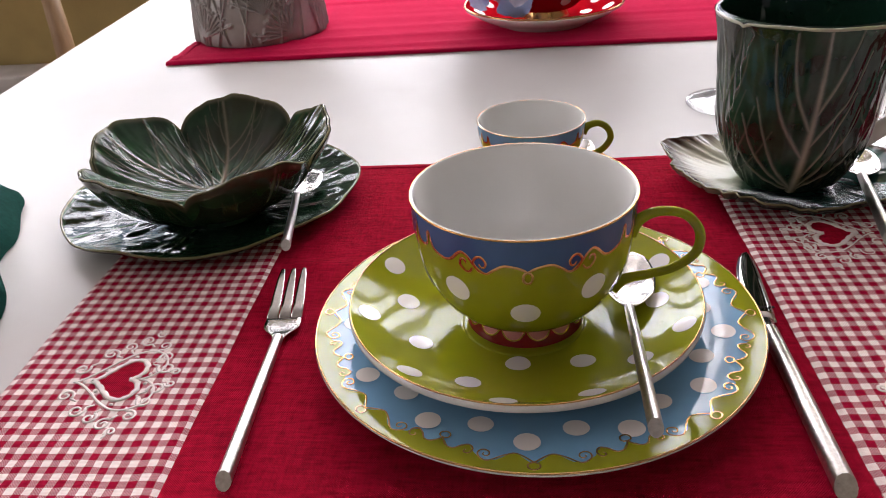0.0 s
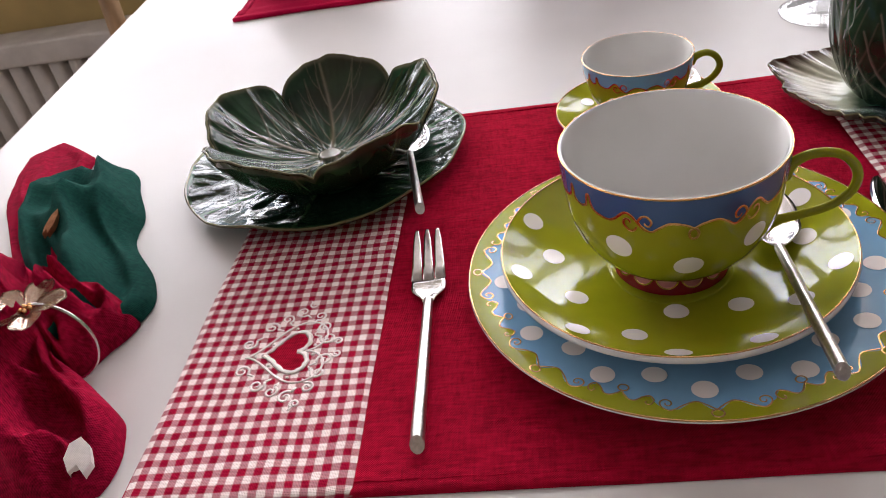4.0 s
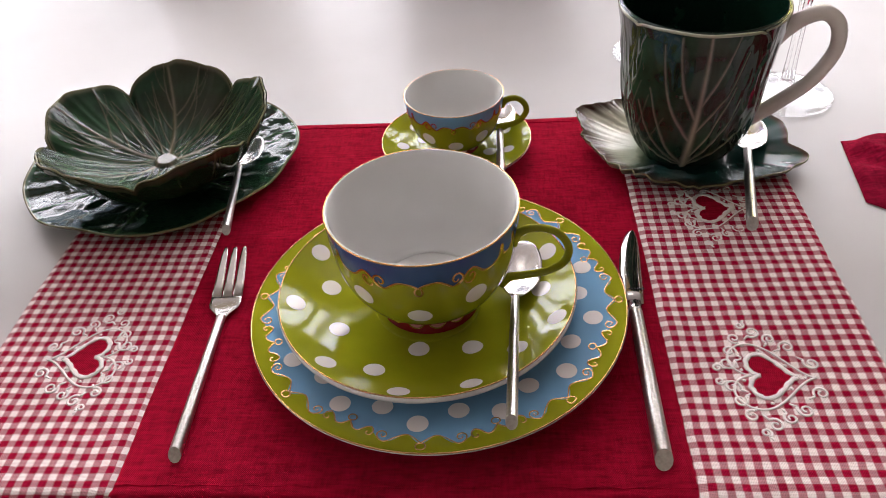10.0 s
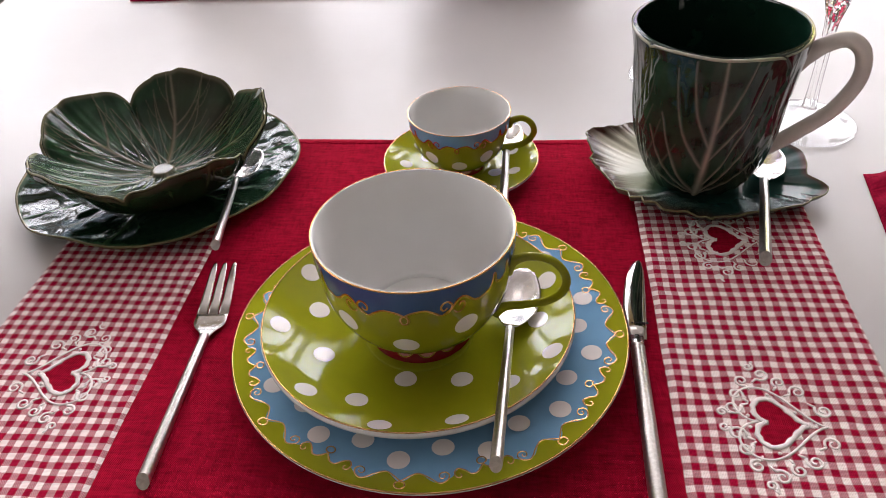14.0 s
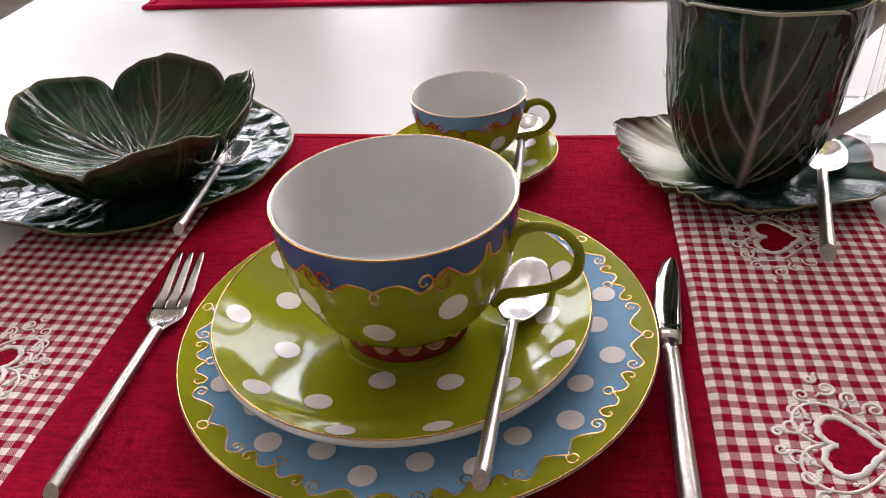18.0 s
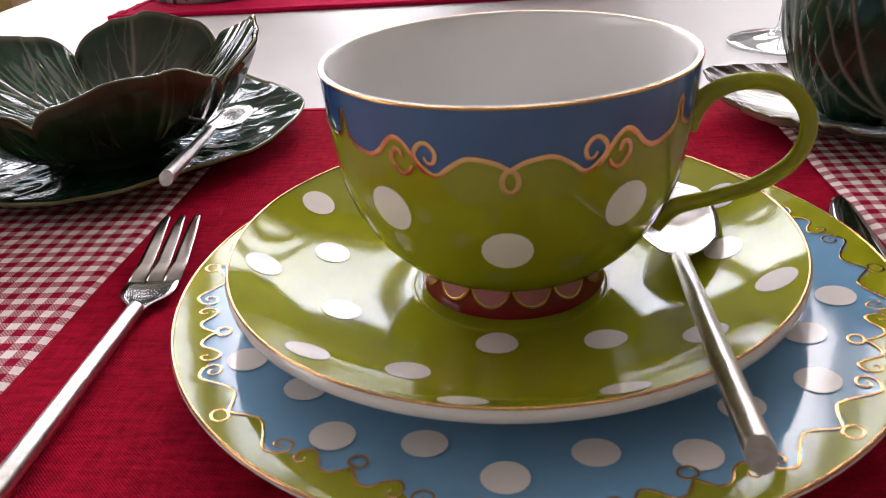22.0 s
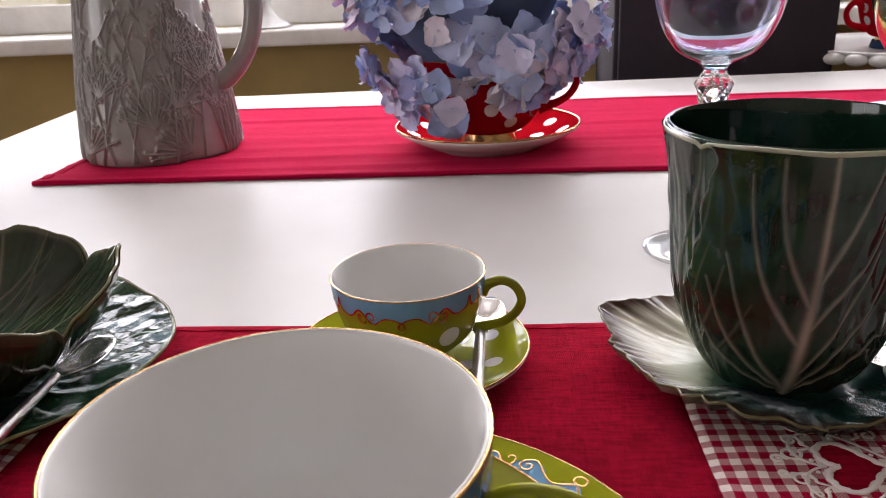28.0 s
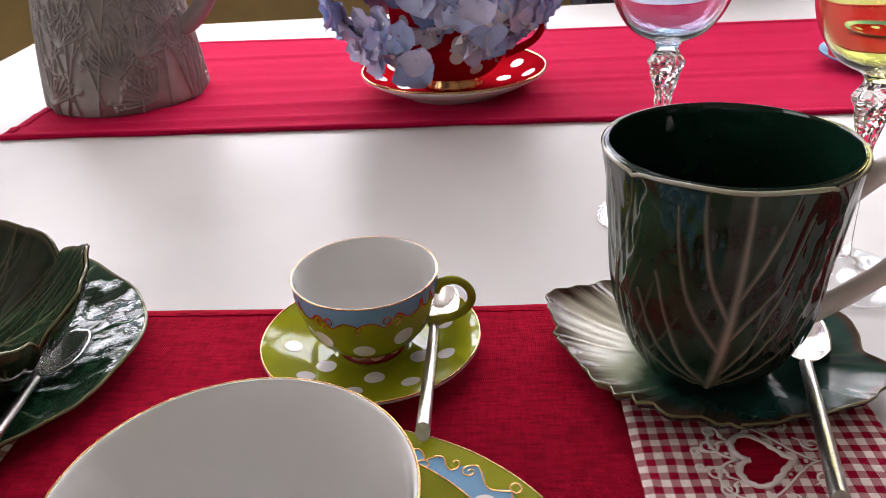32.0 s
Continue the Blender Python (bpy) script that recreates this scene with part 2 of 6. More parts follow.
NAPKIN_GREEN = cloth("green_napkin_linen", (0.010, 0.058, 0.046), 0.0011)
THREAD = cloth("white_thread", (0.90, 0.85, 0.82), 0.0009, vary=0.25, relief=0.3)
GINGHAM = gingham("red_white_gingham")
BOWL_GLAZE = cabbage("cabbage_glaze", (0.006, 0.022, 0.009), (0.018, 0.062, 0.024), (0.22, 0.19, 0.12), (0.026, 0.022, 0.009), 0.08, 0.12, 0.30)
PLATE_GLAZE = cabbage("cabbage_plate_glaze", (0.003, 0.014, 0.008), (0.011, 0.042, 0.020), (0.05, 0.09, 0.04), (0.012, 0.03, 0.016), 0.085, 0.45, 0.36)
MUG_GLAZE = cabbage("cabbage_mug_glaze", (0.005, 0.016, 0.009), (0.018, 0.050, 0.028), (0.38, 0.33, 0.26), (0.030, 0.016, 0.012), 0.06, 0.14, 0.5)
MUG_IN = glaze("dark_green_glaze", (0.005, 0.022, 0.013), 0.06, 0.2, 0.1)
CREAM_GLAZE = glaze("cream_glaze", (0.72, 0.69, 0.64), 0.10, 0.08, 0.1)
OLIVE_EDGE = glaze("olive_edge_glaze", (0.13, 0.12, 0.055), 0.10, 0.25, 0.2)
JUG_GLAZE = glaze("grey_stone_glaze", (0.290, 0.270, 0.255), 0.12, 0.22, 0.2)


def tabletop_material():
    """White laminate, half gloss: things standing on it mirror softly."""
    m, n, l, b = mat_base("white_tabletop", (0.72, 0.70, 0.68), 0.28)
    a = tex(n, l, "ShaderNodeTexNoise", 6.0, 4)
    c = tex(n, l, "ShaderNodeTexNoise", 180.0, 3)
    smear = tex(n, l, "ShaderNodeTexNoise", 14.0, 3)
    l.new(ramp(n, l, a.outputs[0], [(0.3, (0.56, 0.546, 0.527)), (0.7, (0.61, 0.596, 0.577))]), b.inputs["Base Color"])
    l.new(calc(n, l, "ADD", calc(n, l, "MULTIPLY", smear.outputs[0], 0.06), calc(n, l, "MULTIPLY_ADD", c.outputs[0], 0.05, 0.36)), b.inputs["Roughness"])
    bump(n, l, b, c.outputs[0], 0.04, 0.0002)
    b.inputs["Specular IOR Level"].default_value = 0.15
    return m


def wall_material(name, colour, scale=9.0):
    m, n, l, b = mat_base(name, colour, 0.92)
    a = tex(n, l, "ShaderNodeTexNoise", scale, 5)
    l.new(ramp(n, l, a.outputs[0], [(0.3, tuple(v * 0.88 for v in colour)), (0.7, tuple(min(1, v * 1.08) for v in colour))]), b.inputs["Base Color"])
    g = tex(n, l, "ShaderNodeTexNoise", 220.0, 3)
    bump(n, l, b, g.outputs[0], 0.25, 0.002)
    return m


def wood_material(name, dark, light):
    m, n, l, b = mat_base(name, light, 0.5)
    mp = n.new("ShaderNodeMapping")
    mp.inputs["Scale"].default_value = (22, 22, 2)
    l.new(n.new("ShaderNodeTexCoord").outputs["Object"], mp.inputs[0])
    a = tex(n, l, "ShaderNodeTexNoise", 3.0, 6, mp.outputs[0])
    l.new(ramp(n, l, a.outputs[0], [(0.3, dark), (0.7, light)]), b.inputs["Base Color"])
    bump(n, l, b, a.outputs[0], 0.2, 0.001)
    return m


TABLETOP = tabletop_material()
OCHRE = wall_material("ochre_wall_paint", (0.42, 0.31, 0.12))
CREAM_WALL = wall_material("cream_wall_paint", (0.36, 0.31, 0.25))
CEILING = wall_material("white_ceiling_paint", (0.46, 0.43, 0.41))
FLOOR_WOOD = wood_material("brown_floor_wood", (0.10, 0.06, 0.035), (0.20, 0.13, 0.08))
CHAIR_WOOD = wood_material("light_brown_wood", (0.22, 0.13, 0.06), (0.40, 0.26, 0.14))
SILL_PAINT = wall_material("white_sill_paint", (0.74, 0.72, 0.68), 20.0)
RADIATOR_PAINT = wall_material("radiator_enamel", (0.55, 0.52, 0.48), 20.0)
DARK_LACQUER = wall_material("dark_lacquer", (0.022, 0.016, 0.022), 12.0)


# ---- mesh helpers ----
def part(name, bm, mat, parent=None, label="", smooth=True):
    me = bpy.data.meshes.new(name)
    if smooth:
        for f in bm.faces:
            f.smooth = True
    bm.normal_update()
    bm.to_mesh(me)
    bm.free()
    me.materials.append(mat)
    ob = new(name, me)
    if parent is not None:
        ob.parent = parent
    if label:
        ob["label"] = label
    return ob


def share(name, me, parent, m=None):
    ob = new(name, me)
    ob.parent = parent
    if m is not None:
        ob.matrix_local = m
    return ob


def thing(name, label, category, loc=(0, 0, 0), group="", kind=""):
    ob = new(name)
    ob.empty_display_size = 0.02
    ob.location = loc
    return tagged(ob, label, category, group, kind)


def box_bm(x0, y0, z0, x1, y1, z1, bevel=0.0, seg=2):
    bm = bmesh.new()
    bmesh.ops.create_cube(bm, size=1, matrix=Matrix.LocRotScale(((x0 + x1) / 2, (y0 + y1) / 2, (z0 + z1) / 2), None, (abs(x1 - x0), abs(y1 - y0), abs(z1 - z0))))
    if bevel:
        bmesh.ops.bevel(bm, geom=bm.edges[:], offset=bevel, segments=seg, affect="EDGES", profile=0.6)
    return bm


def spline(keys, steps=8):
    """A smooth line through the keys (tuples of any length)."""
    k = [Vector(p) if len(p) == 3 else p for p in keys]
    k = [tuple(p) for p in k]
    out = []
    for i in range(len(k) - 1):
        a, b, c, d = k[max(i - 1, 0)], k[i], k[i + 1], k[min(i + 2, len(k) - 1)]
        for s in range(steps):
            t = s / steps
            out.append(tuple(0.5 * (2 * q + (r - p) * t + (2 * p - 5 * q + 4 * r - w) * t * t + (3 * q - p - 3 * r + w) * t ** 3) for p, q, r, w in zip(a, b, c, d)))
    out.append(k[-1])
    return out


def lathe_bm(profile, n=72, wob=None):
    bm = bmesh.new()
    prev = None
    for r, z in profile:
        ring = []
        for i in range(n):
            a = 2 * math.pi * i / n
            ring.append(bm.verts.new((r * math.cos(a), r * math.sin(a), z)))
        if prev:
            for i in range(n):
                j = (i + 1) % n
                bm.faces.new((prev[i], prev[j], ring[j], ring[i]))
        prev = ring
    return bm


def tube_bm(points, radius, n=10, caps=True, squash=1.0):
    """A tube along points. radius: a number or one for each point."""
    bm = bmesh.new()
    pts = [Vector(p) for p in points]
    rad = radius if isinstance(radius, (list, tuple)) else [radius] * len(pts)
    side, prev, first = None, None, None
    for i, p in enumerate(pts):
        d = (pts[min(i + 1, len(pts) - 1)] - pts[max(i - 1, 0)]).normalized()
        if side is None:
            side = d.cross(Vector((0, 0, 1)))
            side = side.normalized() if side.length > 1e-4 else Vector((1, 0, 0))
        side = (side - d * side.dot(d)).normalized()
        up = side.cross(d)
        ring = [bm.verts.new(p + rad[i] * (math.cos(a) * side + squash * math.sin(a) * up)) for a in (2 * math.pi * k / n for k in range(n))]
        if prev:
            for k in range(n):
                bm.faces.new((prev[k], prev[(k + 1) % n], ring[(k + 1) % n], ring[k]))
        first, prev = first or ring, ring
    if caps:
        bm.faces.new(first[::-1])
        bm.faces.new(prev)
    return bm


class Skin:
    """The outer face of a turned shape: a place by the way along its profile and the angle."""

    def __init__(self, profile):
        self.p = [Vector((r, z)) for r, z in profile]
        self.d = [0.0]
        for a, b in zip(self.p, self.p[1:]):
            self.d.append(self.d[-1] + (b - a).length)

    def along(self, z=None, r=None):
        """The way along the profile at which it reaches z or r."""
        k, v = (1, z) if r is None else (0, r)
        for i, (a, b) in enumerate(zip(self.p, self.p[1:])):
            if min(a[k], b[k]) <= v <= max(a[k], b[k]) and abs(b[k] - a[k]) > 1e-9:
                return self.d[i] + (v - a[k]) / (b[k] - a[k]) * (self.d[i + 1] - self.d[i])
        return self.d[-1]

    def at(self, s, th, off=0.0):
        s = min(max(s, 0.0), self.d[-1])
        i = 0
        while i < len(self.d) - 2 and self.d[i + 1] < s:
            i += 1
        a, b = self.p[i], self.p[i + 1]
        q = a + (b - a) * ((s - self.d[i]) / max(self.d[i + 1] - self.d[i], 1e-9))
        t = (b - a).normalized()
        r, z = q[0] + t[1] * off, q[1] - t[0] * off
        return Vector((r * math.cos(th), r * math.sin(th), z))


def disc_on(skin, s, th, rad, off=0.00012, sign=1.0, n=18):
    """A round painted spot that follows the skin."""
    bm = bmesh.new()
    r0 = max((skin.at(s, 0)).xy.length, 1e-4)
    mid = bm.verts.new(skin.at(s, th, off * sign))
    prev = None
    for rr in (0.55, 1.0):
        ring = [bm.verts.new(skin.at(s + rad * rr * math.sin(a), th + rad * rr * math.cos(a) / r0, off * sign)) for a in (2 * math.pi * k / n for k in range(n))]
        for k in range(n):
            j = (k + 1) % n
            bm.faces.new((mid, ring[k], ring[j]) if prev is None else (prev[k], ring[k], ring[j], prev[j]))
        prev = ring
    if sign * 1.0 < 0:
        bmesh.ops.reverse_faces(bm, faces=bm.faces[:])
    return bm


def band_on(skin, lower, upper, off, n=360, rows=6):
    bm = bmesh.new()
    prev = None
    first = None
    for i in range(n):
        th = 2 * math.pi * i / n
        lo, hi = lower(th), upper(th)
        col = [bm.verts.new(skin.at(lo + (hi - lo) * k / rows, th, off)) for k in range(rows + 1)]
        if prev:
            for k in range(rows):
                bm.faces.new((prev[k], col[k], col[k + 1], prev[k + 1]))
        first, prev = first or col, col
    for k in range(rows):
        bm.faces.new((prev[k], first[k], first[k + 1], prev[k + 1]))
    return bm


def ribbon_on(skin, line, width, off, raise_=0.00007):
    """A raised line of enamel along (way, angle) pairs."""
    bm = bmesh.new()
    prev = None
    for i, (s, th) in enumerate(line):
        a, b = line[max(i - 1, 0)], line[min(i + 1, len(line) - 1)]
        r0 = max(skin.at(s, 0).xy.length, 1e-4)
        ds, dx = b[0] - a[0], (b[1] - a[1]) * r0
        ln = math.hypot(ds, dx) or 1.0
        ns, nx = dx / ln, -ds / ln
        w = width * (0.55 + 0.45 * math.sin(math.pi * min(1, 6 * min(i, len(line) - 1 - i) / len(line)) / 2)) / 2
        row = [bm.verts.new(skin.at(s + ns * w * k, th + nx * w * k / r0, off + (raise_ if k == 0 else 0))) for k in (-1, 0, 1)]
        if prev:
            bm.faces.new((prev[0], prev[1], row[1], row[0]))
            bm.faces.new((prev[1], prev[2], row[2], row[1]))
        prev = row
    return bm


# Painted scroll work, over half a repeat: u from 0 (the hanging loop) to 1 (the next axis).
# On cups the second number is the way down from the rim in metres, on the large cup.
CUP_EDGE = [(0.0, 0.0138), (0.07, 0.0124), (0.18, 0.0113), (0.32, 0.0158), (0.42, 0.0128), (0.525, 0.0078), (0.69, 0.0136), (0.83, 0.0120), (0.868, 0.0090), (0.885, 0.0054), (0.905, 0.0054), (0.925, 0.0105), (1.0, 0.0124)]
CUP_LOOP = [(0.0, 0.0142), (0.07, 0.0122), (0.18, 0.0113), (0.26, 0.0135), (0.32, 0.0158), (0.375, 0.0150), (0.428, 0.0116), (0.402, 0.0088), (0.36, 0.0084), (0.326, 0.0105), (0.336, 0.0128), (0.364, 0.0130), (0.380, 0.0116)]
CUP_WAVE = [(0.33, 0.0160), (0.39, 0.0152), (0.43, 0.0125), (0.475, 0.0092), (0.525, 0.0078), (0.57, 0.0090), (0.63, 0.0122), (0.69, 0.0136), (0.76, 0.0132), (0.83, 0.0118), (0.865, 0.0090), (0.880, 0.0056), (0.895, 0.0050), (0.910, 0.0062), (0.918, 0.0095), (0.935, 0.0114), (1.0, 0.0124)]
CUP_CURL = [(0.440, 0.0140), (0.463, 0.0160), (0.505, 0.0163), (0.548, 0.0136), (0.537, 0.0110), (0.506, 0.0108), (0.492, 0.0126)]
# On the plate it is the way in from the outermost sweep, in parts of the border's depth.
PLATE_EDGE = [(0.0, 0.10), (0.20, 0.72), (0.42, 0.06), (0.50, 0.0), (0.60, 0.34), (0.69, 0.85), (0.76, 0.70), (0.86, 0.32), (1.0, 0.80)]
PLATE_LOOP = [(0.0, 0.15), (0.10, 0.52), (0.20, 0.72), (0.32, 0.46), (0.42, 0.08), (0.48, 0.0), (0.55, 0.20), (0.572, 0.50), (0.53, 0.72), (0.47, 0.66), (0.452, 0.45), (0.48, 0.30), (0.515, 0.38), (0.51, 0.50)]
PLATE_WAVE = [(0.70, 0.47), (0.716, 0.35), (0.69, 0.22), (0.65, 0.30), (0.636, 0.60), (0.685, 0.85), (0.76, 0.70), (0.83, 0.36), (0.90, 0.36), (0.96, 0.60), (1.0, 0.85)]


def edge_height(th, repeats, keys):
    u = (th * repeats / (2 * math.pi)) % 1.0
    u = 2 * min(u, 1 - u)
    for (a, va), (b, vb) in zip(keys, keys[1:]):
        if u <= b:
            t = (u - a) / (b - a)
            return va + (vb - va) * (0.5 - 0.5 * math.cos(math.pi * t))
    return keys[-1][1]


def stroke(skin, keys, place, width, off, parent, name="gold_scroll"):
    """One brush stroke of gold; place(u, v) gives the way along the profile and the angle."""
    part(name, ribbon_on(skin, [place(u, v) for u, v in spline(keys, 6)], width, off), GOLD, parent)


def spiral(cx, cy, r, start, turns, sign, n=26):
    return [(cx + r * (1 - 0.78 * k / n) * math.cos(start + sign * turns * 2 * math.pi * k / n), cy + r * (1 - 0.78 * k / n) * math.sin(start + sign * turns * 2 * math.pi * k / n)) for k in range(n + 1)]


def ring_of(c, u0, v0, du, dv):
    """A small loop hanging from (u0, v0), as keys."""
    return [(u0 + c * du * math.sin(math.pi * k / 4), v0 + dv * (1 - math.cos(math.pi * k / 4)) / 2) for k in range(1, 8)]


def scrolls(skin, top, size, repeats, width, parent, phase, off=0.00030):
    """The gold edge of a cup's blue band: hanging loops, commas and tall hooks."""
    half = math.pi / repeats
    for k in range(repeats):
        c = 2 * half * k + phase
        loop = [(-u, v) for u, v in CUP_LOOP[:0:-1]] + [CUP_LOOP[0]] + ring_of(1, 0.0, 0.0142, 0.036, 0.0054) + CUP_LOOP
        stroke(skin, loop, lambda u, v: (top - size * v, c + u * half), width * 0.9, off + 0.00008, parent)
        wave = CUP_WAVE + [(2 - u, v) for u, v in CUP_WAVE[-2::-1]]
        stroke(skin, wave, lambda u, v: (top - size * v, c + u * half), width, off, parent, "gold_line")
        for sg in (-1, 1):
            stroke(skin, CUP_CURL, lambda u, v: (top - size * v, c + sg * u * half), width * 0.85, off + 0.00008, parent, "gold_curl")


def garland(skin, s0, amp, repeats, width, parent, phase, off=0.00024):
    """The plate's gold line: loops that hang out and in by turns, with paired curls between."""
    half = math.pi / repeats
    for k in range(repeats):
        c = 2 * half * k + phase
        loop = [(-u, v) for u, v in PLATE_LOOP[:0:-1]] + [PLATE_LOOP[0]] + ring_of(1, 0.0, 0.15, 0.06, -0.52) + PLATE_LOOP
        stroke(skin, loop, lambda u, v: (s0 - amp * v, c + u * half), width, off, parent)
        wave = PLATE_WAVE + ring_of(1, 1.0, 0.85, 0.06, 0.48) + [(2 - u, v) for u, v in PLATE_WAVE[::-1]]
        stroke(skin, wave, lambda u, v: (s0 - amp * v, c + u * half), width, off + 0.00006, parent, "gold_line")


def ring_on(skin, s, rad, parent, name="gold_rim"):
    p = skin.at(s, 0)
    bm = bmesh.new()
    prev, first = None, None
    for i in range(180):
        th = 2 * math.pi * i / 180
        ring = [bm.verts.new(((p.x + rad * math.cos(a)) * math.cos(th), (p.x + rad * math.cos(a)) * math.sin(th), p.z + rad * math.sin(a))) for a in (math.pi / 4 * k for k in range(8))]
        if prev:
            for k in range(8):
                bm.faces.new((prev[k], ring[k], ring[(k + 1) % 8], prev[(k + 1) % 8]))
        first, prev = first or ring, ring
    for k in range(8):
        bm.faces.new((prev[k], first[k], first[(k + 1) % 8], prev[(k + 1) % 8]))
    return part(name, bm, GOLD, parent, "thin gold rim line")


# ---- the room ----
FLOOR_Z, TOP_Z, WALL_Y = -0.75, 1.75, 1.6
floor = part("floor", box_bm(-2.6, -2.6, FLOOR_Z - 0.05, 2.6, WALL_Y + 0.15, FLOOR_Z), FLOOR_WOOD, smooth=False)
tagged(floor, "brown wooden floor in the shade under the table", "floor", kind="structure")
# ceiling, east and south walls stay out of view; added to bounce the daylight
ceiling = part("ceiling", box_bm(-2.6, -2.6, TOP_Z, 2.6, WALL_Y + 0.15, TOP_Z + 0.08), CEILING, smooth=False)
tagged(ceiling, "plain white painted ceiling, unseen, there to bounce light", "ceiling", kind="structure")
for nm, b in (("wall_east", (2.6, -2.6, FLOOR_Z, 2.7, WALL_Y + 0.15, TOP_Z)), ("wall_south", (-2.7, -2.7, FLOOR_Z, 2.7, -2.6, TOP_Z))):
    w = part(nm, box_bm(*b), CREAM_WALL, smooth=False)
    tagged(w, "plain cream painted room wall, unseen, there to bounce light", "wall", kind="structure")
# west wall and its window are unseen, built round the added side light
west = thing("wall_west", "unseen cream painted wall round the added side window", "wall", kind="structure")
for b in ((-2.7, -2.6, FLOOR_Z, -2.6, -1.2, TOP_Z), (-2.7, 0.1, FLOOR_Z, -2.6, WALL_Y + 0.15, TOP_Z), (-2.7, -1.2, FLOOR_Z, -2.6, 0.1, -0.1), (-2.7, -1.2, 1.2, -2.6, 0.1, TOP_Z)):
    part("wall_panel", box_bm(*b), CREAM_WALL, west, smooth=False)
win2 = thing("added_side_window", "unseen white-framed side window, added to light the left front", "window", kind="structure")
for b in ((-2.68, -1.2, -0.1, -2.63, 0.1, -0.05), (-2.68, -1.2, 1.15, -2.63, 0.1, 1.2), (-2.68, -1.2, -0.05, -2.63, -1.15, 1.15), (-2.68, 0.05, -0.05, -2.63, 0.1, 1.15), (-2.68, -0.575, -0.05, -2.63, -0.525, 1.15)):
    part("window_frame", box_bm(*b), SILL_PAINT, win2, smooth=False)
# the window wall, in pieces round its opening
# the opening's right end is unseen, widened for the two added light panels
WX0, WX1, WZ0, WZ1 = -1.85, 1.55, 0.06, 1.45
wall = thing("wall_north", "ochre painted wall under a wide window", "wall", kind="structure")
for b in ((-2.6, WALL_Y, FLOOR_Z, 2.6, WALL_Y + 0.15, WZ0), (-2.6, WALL_Y, WZ1, 2.6, WALL_Y + 0.15, TOP_Z), (-2.6, WALL_Y, WZ0, WX0, WALL_Y + 0.15, WZ1), (WX1, WALL_Y, WZ0, 2.6, WALL_Y + 0.15, WZ1)):
    part("wall_panel", box_bm(*b), OCHRE, wall, smooth=False)
win = thing("window_1", "wide white-framed window with bright daylight", "window", kind="structure")
part("window_sill", box_bm(WX0 - 0.1, 1.48, 0.028, WX1 + 0.1, WALL_Y + 0.02, 0.062, 0.006), SILL_PAINT, win, "deep white painted sill")
for z0, z1 in ((WZ0 + 0.004, WZ0 + 0.065), (WZ1 - 0.06, WZ1)):
    part("window_frame", box_bm(WX0, 1.615, z0, WX1, 1.655, z1, 0.004), SILL_PAINT, win)
for k in range(7):
    x = WX0 + (WX1 - WX0) * k / 6
    part("window_bar", box_bm(x - 0.035, 1.605, WZ0 + 0.065, x + 0.035, 1.65, WZ1 - 0.06, 0.004), SILL_PAINT, win)
PANE = glass("window_glass")
for k in range(6):
    x0 = WX0 + (WX1 - WX0) * k / 6 + 0.035
    p = part("pane", box_bm(x0, 1.628, WZ0 + 0.065, x0 + 0.4966, 1.632, WZ1 - 0.06), PANE, win, smooth=False)
    p.visible_shadow = False
ground = part("ground", box_bm(-60, 2.2, -3.0, 60, 90, -2.9), wall_material("garden_green", (0.06, 0.10, 0.03), 2.0), smooth=False)
tagged(ground, "green garden ground outside the window", "ground", kind="structure")

radiator = thing("radiator", "pale ribbed panel radiator below the window", "radiator", (0, 0, 0))
part("top_cover", box_bm(-2.2, 1.46, -0.325, -0.75, 1.575, -0.265, 0.008), RADIATOR_PAINT, radiator, "pale enamel top grille")
for i in range(26):
    x = -2.18 + i * 0.0555
    part("fin", box_bm(x, 1.478, -0.68, x + 0.043, 1.57, -0.325, 0.009, 1), RADIATOR_PAINT, radiator)
for x in (-2.1, -0.85):
    part("foot", box_bm(x, 1.48, FLOOR_Z, x + 0.04, 1.56, -0.68, 0.003), RADIATOR_PAINT, radiator)

cabinet = thing("dark_cabinet", "dark lacquered cabinet standing behind the table", "cabinet")
part("body", box_bm(0.235, 1.22, FLOOR_Z, 0.60, 1.47, 0.32, 0.006), DARK_LACQUER, cabinet)
part("door", box_bm(0.243, 1.208, FLOOR_Z + 0.06, 0.592, 1.222, 0.31, 0.003), DARK_LACQUER, cabinet)

chair = thing("wooden_chair", "light brown wooden chair beside the table corner", "chair")
for x, y, top in ((-0.865, 1.10, 0.035), (-1.16, 0.80, -0.28)):
    part("back_post", tube_bm([(x, y, FLOOR_Z), (x + 0.005, y, -0.3), (x, y + 0.03, -0.1), (x - 0.012, y + 0.05, top)], [0.018, 0.02, 0.018, 0.014], 12), CHAIR_WOOD, chair)
for x, y in ((-0.62, 0.80), (-0.90, 0.58)):
    part("leg", tube_bm([(x, y, FLOOR_Z), (x, y, -0.31)], [0.016, 0.019], 12), CHAIR_WOOD, chair)
bm = box_bm(-0.20, -0.19, -0.022, 0.20, 0.19, 0.0, 0.008)
bm.transform(pose(-0.885, 0.835, -0.29, 0, 0, 40))
part("seat", bm, CHAIR_WOOD, chair)
bm = box_bm(-0.19, -0.010, -0.03, 0.19, 0.010, 0.03, 0.008)
bm.transform(pose(-1.01, 0.96, -0.45, 0, 0, 45))
part("back_rail", bm, CHAIR_WOOD, chair)

